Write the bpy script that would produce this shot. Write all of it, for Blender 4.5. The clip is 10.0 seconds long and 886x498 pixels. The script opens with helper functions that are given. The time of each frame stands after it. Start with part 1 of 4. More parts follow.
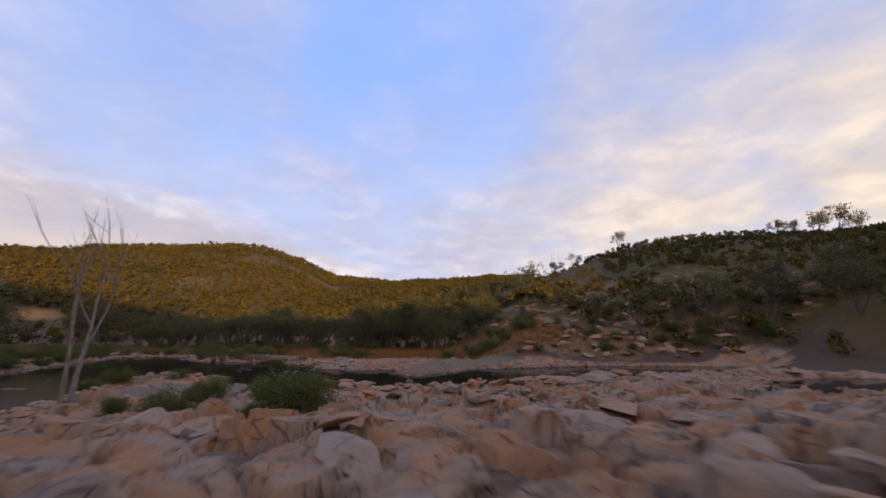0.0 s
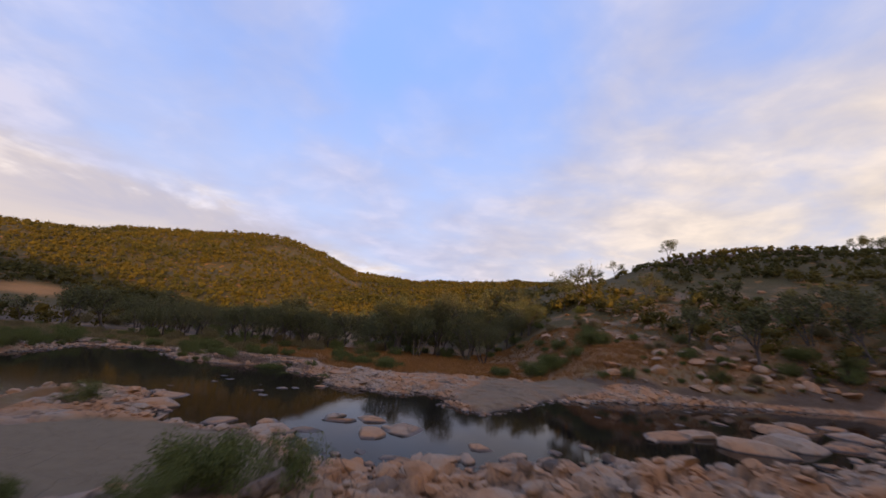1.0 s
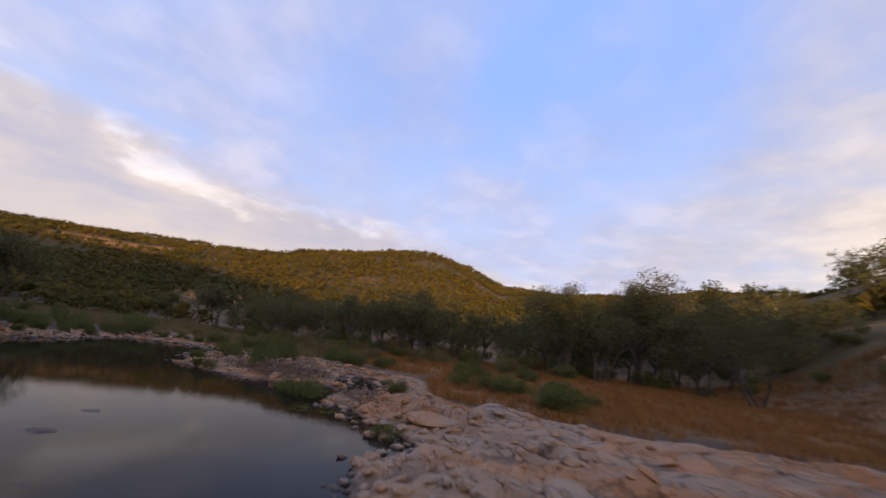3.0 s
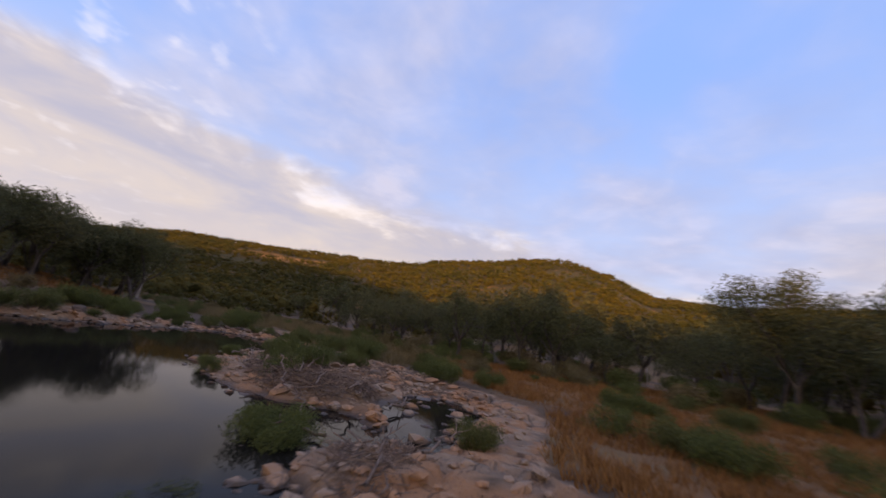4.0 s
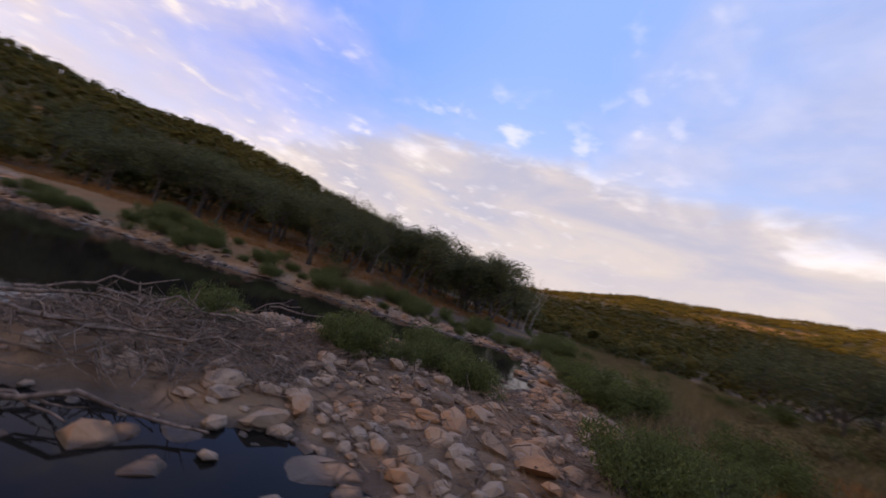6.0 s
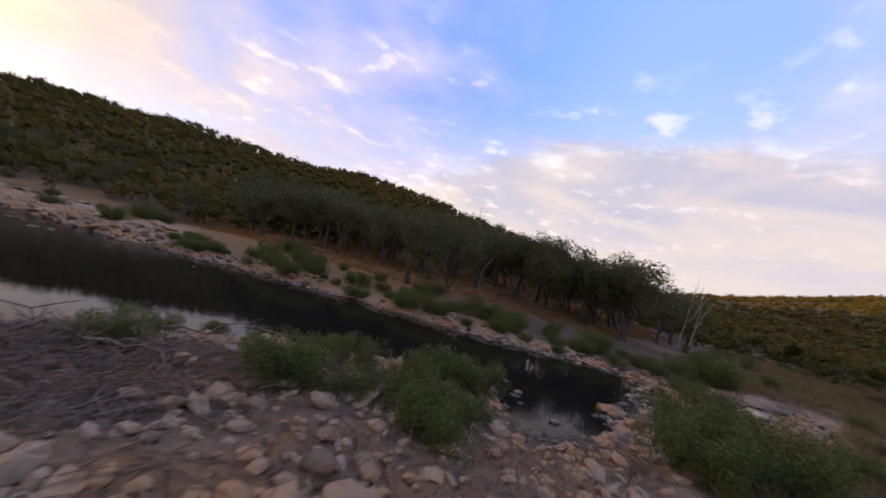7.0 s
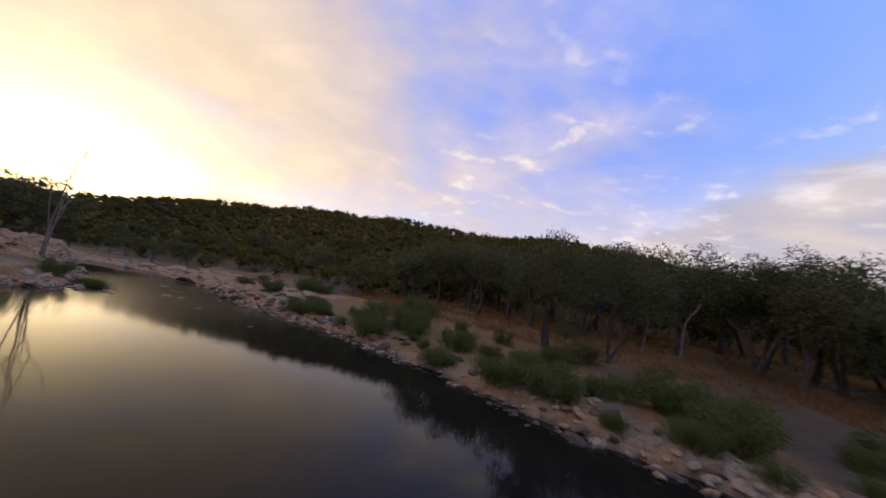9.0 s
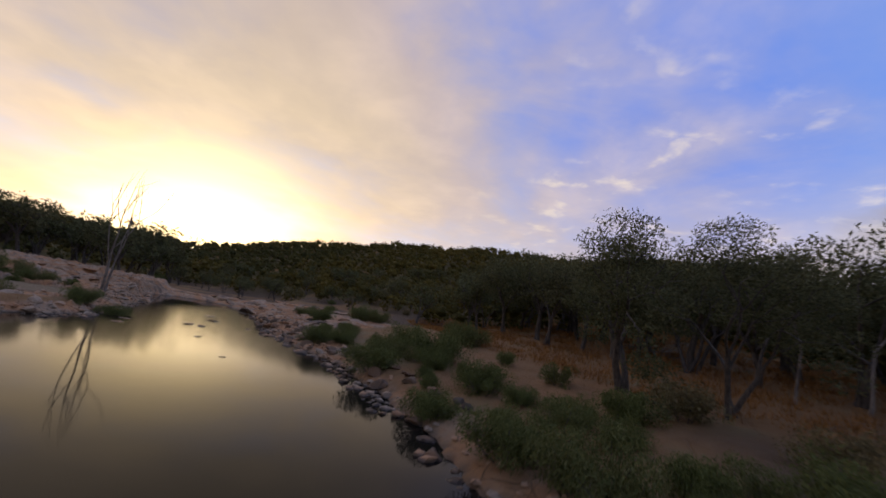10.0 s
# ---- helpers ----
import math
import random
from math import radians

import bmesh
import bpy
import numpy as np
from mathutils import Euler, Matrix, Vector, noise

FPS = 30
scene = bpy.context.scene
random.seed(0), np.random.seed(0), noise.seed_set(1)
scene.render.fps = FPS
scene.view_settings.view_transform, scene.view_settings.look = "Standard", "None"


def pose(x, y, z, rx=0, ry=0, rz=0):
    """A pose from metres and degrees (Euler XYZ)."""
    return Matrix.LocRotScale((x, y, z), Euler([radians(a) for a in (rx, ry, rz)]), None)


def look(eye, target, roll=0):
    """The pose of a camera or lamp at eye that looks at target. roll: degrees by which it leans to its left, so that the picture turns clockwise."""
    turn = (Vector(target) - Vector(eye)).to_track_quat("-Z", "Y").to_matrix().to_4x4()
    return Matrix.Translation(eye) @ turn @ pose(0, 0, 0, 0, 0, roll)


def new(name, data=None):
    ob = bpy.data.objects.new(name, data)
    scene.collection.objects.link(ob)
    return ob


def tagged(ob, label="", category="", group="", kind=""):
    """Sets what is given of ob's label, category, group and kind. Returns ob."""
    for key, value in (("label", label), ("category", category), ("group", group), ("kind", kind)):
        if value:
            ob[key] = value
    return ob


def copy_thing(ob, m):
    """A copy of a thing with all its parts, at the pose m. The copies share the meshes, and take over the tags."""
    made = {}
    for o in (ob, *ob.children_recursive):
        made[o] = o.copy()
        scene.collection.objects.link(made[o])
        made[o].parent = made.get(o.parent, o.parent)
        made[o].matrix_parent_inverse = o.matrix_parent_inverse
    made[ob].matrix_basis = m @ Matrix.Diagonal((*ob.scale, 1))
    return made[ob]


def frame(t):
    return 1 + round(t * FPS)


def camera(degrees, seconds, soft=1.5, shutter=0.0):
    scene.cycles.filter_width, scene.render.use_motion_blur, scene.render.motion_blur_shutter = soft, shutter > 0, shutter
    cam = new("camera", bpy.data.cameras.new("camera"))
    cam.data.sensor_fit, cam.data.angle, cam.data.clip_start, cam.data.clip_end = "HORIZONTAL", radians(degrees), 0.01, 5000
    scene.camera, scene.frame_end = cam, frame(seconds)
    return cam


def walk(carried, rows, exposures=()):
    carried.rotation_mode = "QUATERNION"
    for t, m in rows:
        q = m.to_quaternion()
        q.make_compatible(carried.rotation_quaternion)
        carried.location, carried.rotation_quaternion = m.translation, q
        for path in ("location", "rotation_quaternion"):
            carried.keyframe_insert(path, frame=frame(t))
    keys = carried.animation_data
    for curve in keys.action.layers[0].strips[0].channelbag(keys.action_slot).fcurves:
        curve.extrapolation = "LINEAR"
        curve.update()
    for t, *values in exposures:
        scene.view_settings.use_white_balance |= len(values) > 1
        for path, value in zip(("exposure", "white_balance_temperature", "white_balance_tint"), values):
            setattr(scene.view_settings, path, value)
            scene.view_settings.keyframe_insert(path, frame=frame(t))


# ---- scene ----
# ---------------------------------------------------------------- camera
cam = camera(97.11, 10.0, soft=1.6, shutter=0.4)
PATH = [
    (0, (4.626, -3.174, 4.403), (4.539, 6.601, 6.510), 0.58),
    (0.5, (1.978, 4.319, 4.638), (1.992, 14.091, 6.759), 1.53),
    (1, (0.075, 12.026, 4.699), (-0.549, 21.765, 6.882), 4.56),
    (1.5, (-1.468, 19.036, 4.266), (-2.297, 28.743, 6.520), 4.99),
    (2, (-3.093, 26.617, 4.008), (-5.169, 36.143, 6.229), 8.29),
    (2.5, (-4.453, 33.264, 3.520), (-7.499, 42.531, 5.723), 7.73),
    (2.7, (-4.912, 35.726, 3.209), (-8.406, 44.815, 5.487), 7.01),
    (3.8, (-9.831, 47.751, 3.046), (-16.172, 55.197, 5.130), 8.98),
    (4, (-10.482, 49.765, 2.860), (-17.414, 56.652, 4.985), 9.44),
    (4.5, (-12.037, 54.264, 2.714), (-20.166, 59.666, 4.889), 9.47),
    (5, (-13.656, 58.754, 2.633), (-22.855, 61.859, 5.027), 10.68),
    (5.5, (-16.529, 62.537, 2.588), (-26.350, 62.424, 4.467), 16.05),
    (6, (-18.499, 65.238, 2.620), (-27.946, 62.159, 3.743), 17.22),
    (6.2, (-19.073, 66.191, 2.787), (-28.193, 62.188, 3.679), 18.26),
    (7.3, (-25.661, 67.974, 3.558), (-32.850, 61.055, 4.236), 11.14),
    (7.5, (-26.902, 67.652, 3.299), (-33.696, 60.355, 4.071), 10.83),
    (8, (-29.999, 66.519, 3.297), (-35.727, 58.384, 4.302), 10.60),
    (8.5, (-32.929, 64.975, 3.322), (-37.528, 56.169, 4.459), 10.77),
    (9, (-35.745, 63.029, 3.251), (-39.110, 53.709, 4.595), 10.38),
    (9.5, (-38.538, 60.704, 3.154), (-40.584, 51.029, 4.639), 10.40),
    (10, (-41.362, 57.867, 3.314), (-42.332, 48.069, 5.062), 9.58),
]
EXPOSURES = [(0, 0.15), (2.5, 0.2), (5.0, 0.12), (7.5, 0.35), (8.5, 0.2), (9.5, -0.1), (10, -0.25)]
walk(cam, [(t, look(eye, target, roll)) for t, eye, target, roll in PATH], EXPOSURES)

# ---------------------------------------------------------------- world, sun
SUN_AZ, SUN_EL = 154.5, 2.5           # degrees, clockwise from +y; above the horizon
SUN_DIR = Vector((math.sin(radians(SUN_AZ)) * math.cos(radians(SUN_EL)),
                  math.cos(radians(SUN_AZ)) * math.cos(radians(SUN_EL)), math.sin(radians(SUN_EL))))


class Nodes:
    """Short hand for building node trees."""

    def __init__(self, tree):
        self.tree = tree

    def add(self, kind, **values):
        node = self.tree.nodes.new(kind)
        for key, value in values.items():
            setattr(node, key, value)
        return node

    def plug(self, socket, value):
        if isinstance(value, bpy.types.NodeSocket):
            self.tree.links.new(value, socket)
        elif isinstance(value, tuple) and len(value) == 3 and socket.type == "RGBA":
            socket.default_value = (*value, 1)
        else:
            socket.default_value = value

    def math(self, op, a, b=0.0, clamp=False):
        n = self.add("ShaderNodeMath", operation=op, use_clamp=clamp)
        self.plug(n.inputs[0], a)
        self.plug(n.inputs[1], b)
        return n.outputs[0]

    def vec(self, op, a, b=(0, 0, 0)):
        n = self.add("ShaderNodeVectorMath", operation=op)
        self.plug(n.inputs[0], a)
        self.plug(n.inputs[1], b)
        return n.outputs["Value"] if op in ("DOT_PRODUCT", "LENGTH") else n.outputs["Vector"]

    def step(self, x, a, b, lo=0.0, hi=1.0):
        n = self.add("ShaderNodeMapRange", interpolation_type="SMOOTHSTEP")
        for i, v in enumerate((x, a, b, lo, hi)):
            self.plug(n.inputs[i], v)
        return n.outputs[0]

    def mix(self, f, a, b, blend="MIX"):
        n = self.add("ShaderNodeMix", data_type="RGBA", blend_type=blend)
        self.plug(n.inputs[0], f)
        self.plug(n.inputs[6], a)
        self.plug(n.inputs[7], b)
        return n.outputs[2]

    def noise(self, vector, scale, detail=4.0, rough=0.55, distort=0.0):
        n = self.add("ShaderNodeTexNoise")
        self.plug(n.inputs["Vector"], vector)
        for key, v in (("Scale", scale), ("Detail", detail), ("Roughness", rough), ("Distortion", distort)):
            n.inputs[key].default_value = v
        return n.outputs[0]

    def wander(self, vector, scale, reach):
        n = self.add("ShaderNodeTexNoise")
        self.plug(n.inputs["Vector"], vector)
        n.inputs["Scale"].default_value = scale
        return self.vec("MULTIPLY", n.outputs["Color"], (reach, reach, reach))

    def ramp(self, f, stops):
        n = self.add("ShaderNodeValToRGB")
        self.plug(n.inputs[0], f)
        el = n.color_ramp.elements
        while len(el) < len(stops):
            el.new(0.5)
        for e, (p, c) in zip(el, stops):
            e.position, e.color = p, (*c, 1)
        return n.outputs[0]


def make_world():
    world = bpy.data.worlds.new("evening_sky")
    world.use_nodes = True
    scene.world = world
    world.node_tree.nodes.clear()
    N = Nodes(world.node_tree)
    sky = N.add("ShaderNodeTexSky", sky_type="NISHITA", sun_disc=False, sun_elevation=radians(SUN_EL),
                sun_rotation=radians(SUN_AZ), altitude=200, air_density=1.0, dust_density=1.0, ozone_density=2.0)
    way = N.add("ShaderNodeTexCoord").outputs["Generated"]
    sep = N.add("ShaderNodeSeparateXYZ")
    N.plug(sep.inputs[0], way)
    up = N.math("MAXIMUM", sep.outputs[2], 0.0)
    # clouds lie on a flat layer, so they crowd together towards the horizon
    flat = N.add("ShaderNodeCombineXYZ")
    low = N.math("ADD", up, 0.16)
    N.plug(flat.inputs[0], N.math("DIVIDE", sep.outputs[0], low))
    N.plug(flat.inputs[1], N.math("DIVIDE", sep.outputs[1], low))
    layer = flat.outputs[0]
    toward = N.vec("DOT_PRODUCT", way, tuple(SUN_DIR))
    big = N.noise(layer, 0.5, 5, 0.55, 0.4)
    mid = N.noise(layer, 1.5, 5, 0.52, 0.5)
    fine = N.noise(layer, 4.2, 5, 0.55, 0.3)
    # clear sky: deep blue high up and away from the sun, pale towards the horizon
    clear = N.mix(N.step(up, 0.0, 0.62), (0.61, 0.66, 0.88), (0.28, 0.43, 0.88))
    clear = N.mix(N.math("MULTIPLY", N.step(toward, -0.2, 0.45), N.step(toward, 1.0, 0.55)), clear, N.mix(N.step(up, 0.12, 0.46), (0.66, 0.62, 0.78), (0.12, 0.29, 1.0)))
    scatter = N.mix(1.0, N.mix(1.0, sky.outputs[0], (0.05, 0.05, 0.05), "MULTIPLY"), clear, "ADD")
    # thin veil over most of the sky, cream-coloured in the east, peach round the sun
    drift = N.math("ADD", toward, N.math("MULTIPLY", N.math("SUBTRACT", big, 0.5), 0.5))
    veil_tone = N.ramp(N.math("ADD", N.math("MULTIPLY", drift, 0.5), 0.5),
                       [(0.0, (0.50, 0.49, 0.65)), (0.30, (0.58, 0.54, 0.63)), (0.5, (0.66, 0.58, 0.60)), (0.66, (0.64, 0.57, 0.66)), (0.80, (0.67, 0.57, 0.60)), (0.92, (0.76, 0.60, 0.52)), (1.0, (0.95, 0.72, 0.45))])
    side = N.vec("DOT_PRODUCT", way, (0.80, 0.55, -0.1))
    veil_tone = N.mix(N.step(side, 0.35, 0.95), veil_tone, (0.78, 0.65, 0.53))
    veil_tone = N.mix(N.step(toward, 0.8, 0.0, 0.5, 1.0), veil_tone, N.ramp(N.math("ADD", N.math("MULTIPLY", mid, 0.55), N.math("MULTIPLY", fine, 0.45)), [(0.36, (0.76, 0.77, 0.84)), (0.5, (0.97, 0.97, 0.98)), (0.62, (1.25, 1.22, 1.16))]), "MULTIPLY")
    cover = N.math("ADD", N.math("ADD", N.math("MULTIPLY", big, 0.9), N.math("MULTIPLY", mid, 0.5)), N.math("MULTIPLY", fine, 0.12))
    cover = N.math("ADD", cover, N.math("MULTIPLY", N.step(side, 0.1, 0.95), 0.15))
    cover = N.math("ADD", cover, N.math("MULTIPLY", N.step(drift, 0.2, 1.0), 0.15))
    cover = N.math("SUBTRACT", cover, N.math("MULTIPLY", N.step(N.vec("DOT_PRODUCT", way, (-0.62, -0.45, 0.64)), 0.72, 0.98), 0.06))
    cover = N.math("SUBTRACT", cover, N.math("MULTIPLY", N.step(N.vec("DOT_PRODUCT", way, (-0.79, 0.10, 0.60)), 0.76, 0.97), 0.13))
    cover = N.math("SUBTRACT", cover, N.math("MULTIPLY", N.step(N.vec("DOT_PRODUCT", way, (-0.03, 0.81, 0.59)), 0.94, 0.99), 0.16))
    cover = N.math("ADD", cover, N.math("MULTIPLY", N.step(N.vec("DOT_PRODUCT", way, (-0.46, 0.71, 0.53)), 0.80, 0.95), 0.06))
    cover = N.math("ADD", cover, N.math("MULTIPLY", N.step(N.vec("DOT_PRODUCT", way, (-0.36, -0.82, 0.44)), 0.87, 0.99), 0.05))
    veil = N.step(cover, 0.56, 1.0)
    tone = N.mix(N.math("MULTIPLY", veil, 0.9), scatter, veil_tone)
    # the long bank of cloud low in the west: its top rises to the west and sinks to the north
    bearing = N.math("ADD", N.math("DIVIDE", N.math("ARCTAN2", sep.outputs[0], sep.outputs[1]), 2 * math.pi), 0.5)
    top = N.ramp(bearing, [((a + 180) / 360, (h, h, h)) for a, h in ((-160, 0.0), (-142, 0.18), (-128, 0.30), (-116, 0.36), (-104, 0.395), (-94, 0.40), (-84, 0.375), (-72, 0.335),
                                                                  (-60, 0.305), (-48, 0.28), (-35, 0.262), (-27, 0.25), (-20, 0.19), (-8, 0.13), (10, 0.0))])
    edge = N.math("SUBTRACT", up, top)
    edge = N.math("ADD", edge, N.math("MULTIPLY", N.math("SUBTRACT", mid, 0.5), 0.16))
    edge = N.math("ADD", edge, N.math("MULTIPLY", N.math("SUBTRACT", fine, 0.5), 0.09))
    bank = N.step(edge, 0.03, -0.05)
    band = N.add("ShaderNodeCombineXYZ")
    N.plug(band.inputs[0], N.math("MULTIPLY", bearing, 26.0))
    N.plug(band.inputs[1], N.math("MULTIPLY", up, 12.0))
    streak = N.noise(band.outputs[0], 1.0, 5, 0.55, 0.5)
    grey = N.mix(N.step(streak, 0.28, 0.74), (0.50, 0.47, 0.56), (0.74, 0.62, 0.55))
    grey = N.mix(N.step(up, 0.24, 0.08), grey, N.mix(streak, (0.60, 0.54, 0.58), (0.82, 0.66, 0.54)))
    lump = N.math("ADD", N.math("MULTIPLY", streak, 0.6), N.math("MULTIPLY", fine, 0.4))
    rim = N.math("MULTIPLY", N.step(edge, 0.035, 0.0), N.step(edge, -0.075, -0.01))
    grey = N.mix(N.math("MULTIPLY", rim, N.step(lump, 0.46, 0.66)), grey, (1.15, 1.0, 0.92))
    tone = N.mix(N.math("MULTIPLY", bank, 0.88), tone, grey)
    # small bright puffs
    puff = N.math("MULTIPLY", N.step(N.noise(layer, 7.5, 4, 0.5, 0.2), 0.52, 0.74), N.step(mid, 0.42, 0.58))
    puff = N.math("MULTIPLY", puff, N.step(N.vec("DOT_PRODUCT", way, (-0.72, -0.52, 0.46)), 0.62, 0.9))
    tone = N.mix(N.math("MULTIPLY", puff, 0.55), tone, N.mix(N.step(toward, -0.3, 0.6), (1.0, 0.92, 0.95), (1.15, 0.98, 0.78)))
    # glow round the sun, and the haze that carries it
    ahead = N.math("MAXIMUM", toward, 0.0)
    haze = N.math("MULTIPLY", N.math("POWER", ahead, 2.0), N.step(up, 0.75, 0.0))
    glow = N.math("MULTIPLY", N.math("POWER", ahead, 11.0), N.step(up, 0.40, 0.04, 0.05, 1.0))
    near = N.math("POWER", ahead, 75.0)
    tone = N.mix(1.0, tone, N.mix(haze, (0, 0, 0), (0.12, 0.09, 0.07)), "ADD")
    tone = N.mix(1.0, tone, N.mix(glow, (0, 0, 0), (0.95, 0.60, 0.18)), "ADD")
    tone = N.mix(1.0, tone, N.mix(near, (0, 0, 0), (3.2, 2.4, 1.1)), "ADD")
    # below the horizon: dim earth
    tone = N.mix(N.step(sep.outputs[2], 0.0, -0.05), tone, (0.06, 0.05, 0.04))
    back = N.add("ShaderNodeBackground")
    N.plug(back.inputs[0], tone)
    back.inputs[1].default_value = 1.0
    out = N.add("ShaderNodeOutputWorld")
    world.node_tree.links.new(back.outputs[0], out.inputs[0])


make_world()
sun_data = bpy.data.lights.new("sun", "SUN")
sun_data.energy, sun_data.angle, sun_data.color = 5.0, radians(0.6), (1.0, 0.56, 0.16)
sun_lamp = new("sun", sun_data)
sun_lamp.matrix_world = look(SUN_DIR * 400, (0, 0, 0))


# ---------------------------------------------------------------- materials
def material(name):
    m = bpy.data.materials.new(name)
    m.use_nodes = True
    N = Nodes(m.node_tree)
    return m, N, m.node_tree.nodes["Principled BSDF"]


def bump(N, shader, height, strength, distance):
    b = N.add("ShaderNodeBump")
    b.inputs["Strength"].default_value, b.inputs["Distance"].default_value = strength, distance
    N.plug(b.inputs["Height"], height)
    N.plug(shader.inputs["Normal"], b.outputs[0])


def rock_tone(N, where, shade):
    """Granite: pink-tan to grey with orange iron stains, dark lichen and pale salt bands."""
    a = N.noise(where, 0.35, 5, 0.6, 0.5)
    b = N.noise(where, 1.7, 6, 0.65, 0.3)
    c = N.noise(where, 14.0, 5, 0.7)
    tone = N.ramp(N.math("ADD", N.math("MULTIPLY", a, 0.6), N.math("MULTIPLY", shade, 0.4)),
                  [(0.28, (0.10, 0.074, 0.052)), (0.42, (0.25, 0.17, 0.108)), (0.56, (0.38, 0.25, 0.15)), (0.72, (0.31, 0.24, 0.17))])
    tone = N.mix(N.math("MULTIPLY", N.step(b, 0.54, 0.70), 0.7), tone, (0.34, 0.15, 0.055))
    tone = N.mix(N.math("MULTIPLY", N.step(b, 0.46, 0.32), 0.75), tone, (0.065, 0.052, 0.043))
    tone = N.mix(N.math("MULTIPLY", N.step(N.noise(where, 0.5, 3, 0.5), 0.44, 0.60), 0.75), tone, (0.42, 0.20, 0.08))
    tone = N.mix(N.math("MULTIPLY", N.step(c, 0.58, 0.75), 0.35), tone, (0.40, 0.31, 0.22))
    tone = N.mix(N.math("MULTIPLY", N.step(c, 0.46, 0.30), 0.5), tone, (0.06, 0.05, 0.045))
    bent = N.vec("ADD", where, N.wander(where, 1.3, 0.22))
    cracks = []
    for scale, width in ((0.75, 0.035), (2.3, 0.045)):
        v = N.add("ShaderNodeTexVoronoi", feature="DISTANCE_TO_EDGE")
        N.plug(v.inputs["Vector"], bent)
        v.inputs["Scale"].default_value = scale
        cracks.append(N.step(v.outputs["Distance"], width, 0.0))
    crack = N.math("MAXIMUM", N.math("MULTIPLY", cracks[0], N.step(N.noise(where, 0.6, 2), 0.40, 0.56)), N.math("MULTIPLY", cracks[1], N.step(N.noise(where, 1.0, 2), 0.52, 0.64)))
    tone = N.mix(N.math("MULTIPLY", crack, 0.55), tone, (0.05, 0.038, 0.03))
    return tone, N.math("SUBTRACT", N.math("ADD", N.math("MULTIPLY", b, 0.9), N.math("MULTIPLY", c, 0.4)), N.math("MULTIPLY", crack, 0.5))


def make_ground():
    m, N, s = material("ground")
    where = N.add("ShaderNodeNewGeometry").outputs["Position"]

    def mask(key):
        return N.add("ShaderNodeAttribute", attribute_name=key).outputs["Fac"]

    n1 = N.noise(where, 0.22, 5, 0.6)
    n2 = N.noise(where, 2.2, 6, 0.65)
    n3 = N.noise(where, 18.0, 4, 0.7)
    soil = N.mix(n2, (0.058, 0.039, 0.023), (0.135, 0.084, 0.047))
    soil = N.mix(N.math("MULTIPLY", N.step(n3, 0.5, 0.7), 0.5), soil, (0.09, 0.075, 0.05))
    dry = N.mix(n2, (0.15, 0.075, 0.028), (0.27, 0.15, 0.06))
    dry = N.mix(N.math("MULTIPLY", N.step(n1, 0.48, 0.62), 0.55), dry, (0.16, 0.13, 0.06))
    scrub = N.mix(n2, (0.036, 0.034, 0.008), (0.12, 0.08, 0.016))
    scrub = N.mix(N.math("MULTIPLY", N.step(n1, 0.56, 0.68), 0.7), scrub, (0.34, 0.14, 0.03))
    sand = N.mix(n2, (0.15, 0.108, 0.06), (0.23, 0.168, 0.095))
    rock, relief = rock_tone(N, where, mask("cell"))
    tone = N.mix(mask("dry"), soil, dry)
    tone = N.mix(mask("scrub"), tone, scrub)
    tone = N.mix(mask("red"), tone, N.mix(n2, (0.085, 0.042, 0.022), (0.14, 0.066, 0.036)))
    tone = N.mix(mask("bare"), tone, N.mix(n2, (0.40, 0.17, 0.045), (0.55, 0.26, 0.08)))
    tone = N.mix(mask("sand"), tone, sand)
    tone = N.mix(mask("rock"), tone, rock)
    tone = N.mix(mask("wet"), tone, N.mix(0.75, tone, (0.035, 0.028, 0.02)))
    N.plug(s.inputs["Base Color"], tone)
    N.plug(s.inputs["Roughness"], N.math("SUBTRACT", 0.92, N.math("MULTIPLY", mask("wet"), 0.4)))
    s.inputs["Specular IOR Level"].default_value = 0.3
    bump(N, s, N.math("ADD", relief, N.math("MULTIPLY", n3, 0.4)), 0.9, 0.10)
    return m


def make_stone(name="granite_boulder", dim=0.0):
    m, N, s = material(name)
    where = N.add("ShaderNodeNewGeometry").outputs["Position"]
    info = N.add("ShaderNodeObjectInfo").outputs["Random"]
    tone, relief = rock_tone(N, where, info)
    tone = N.mix(N.math("MULTIPLY", info, 0.5), tone, N.mix(0.5, tone, (0.32, 0.22, 0.14)))
    sep = N.add("ShaderNodeSeparateXYZ")
    N.plug(sep.inputs[0], where)
    # dim: how much shade is mixed into the colour
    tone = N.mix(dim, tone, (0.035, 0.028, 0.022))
    wet = N.step(sep.outputs[2], 0.09, 0.03)
    tone = N.mix(wet, tone, N.mix(0.8, tone, (0.03, 0.025, 0.02)))
    N.plug(s.inputs["Base Color"], tone)
    N.plug(s.inputs["Roughness"], N.math("SUBTRACT", 0.88, N.math("MULTIPLY", wet, 0.4)))
    s.inputs["Specular IOR Level"].default_value = 0.3
    bump(N, s, relief, 0.8, 0.06)
    return m


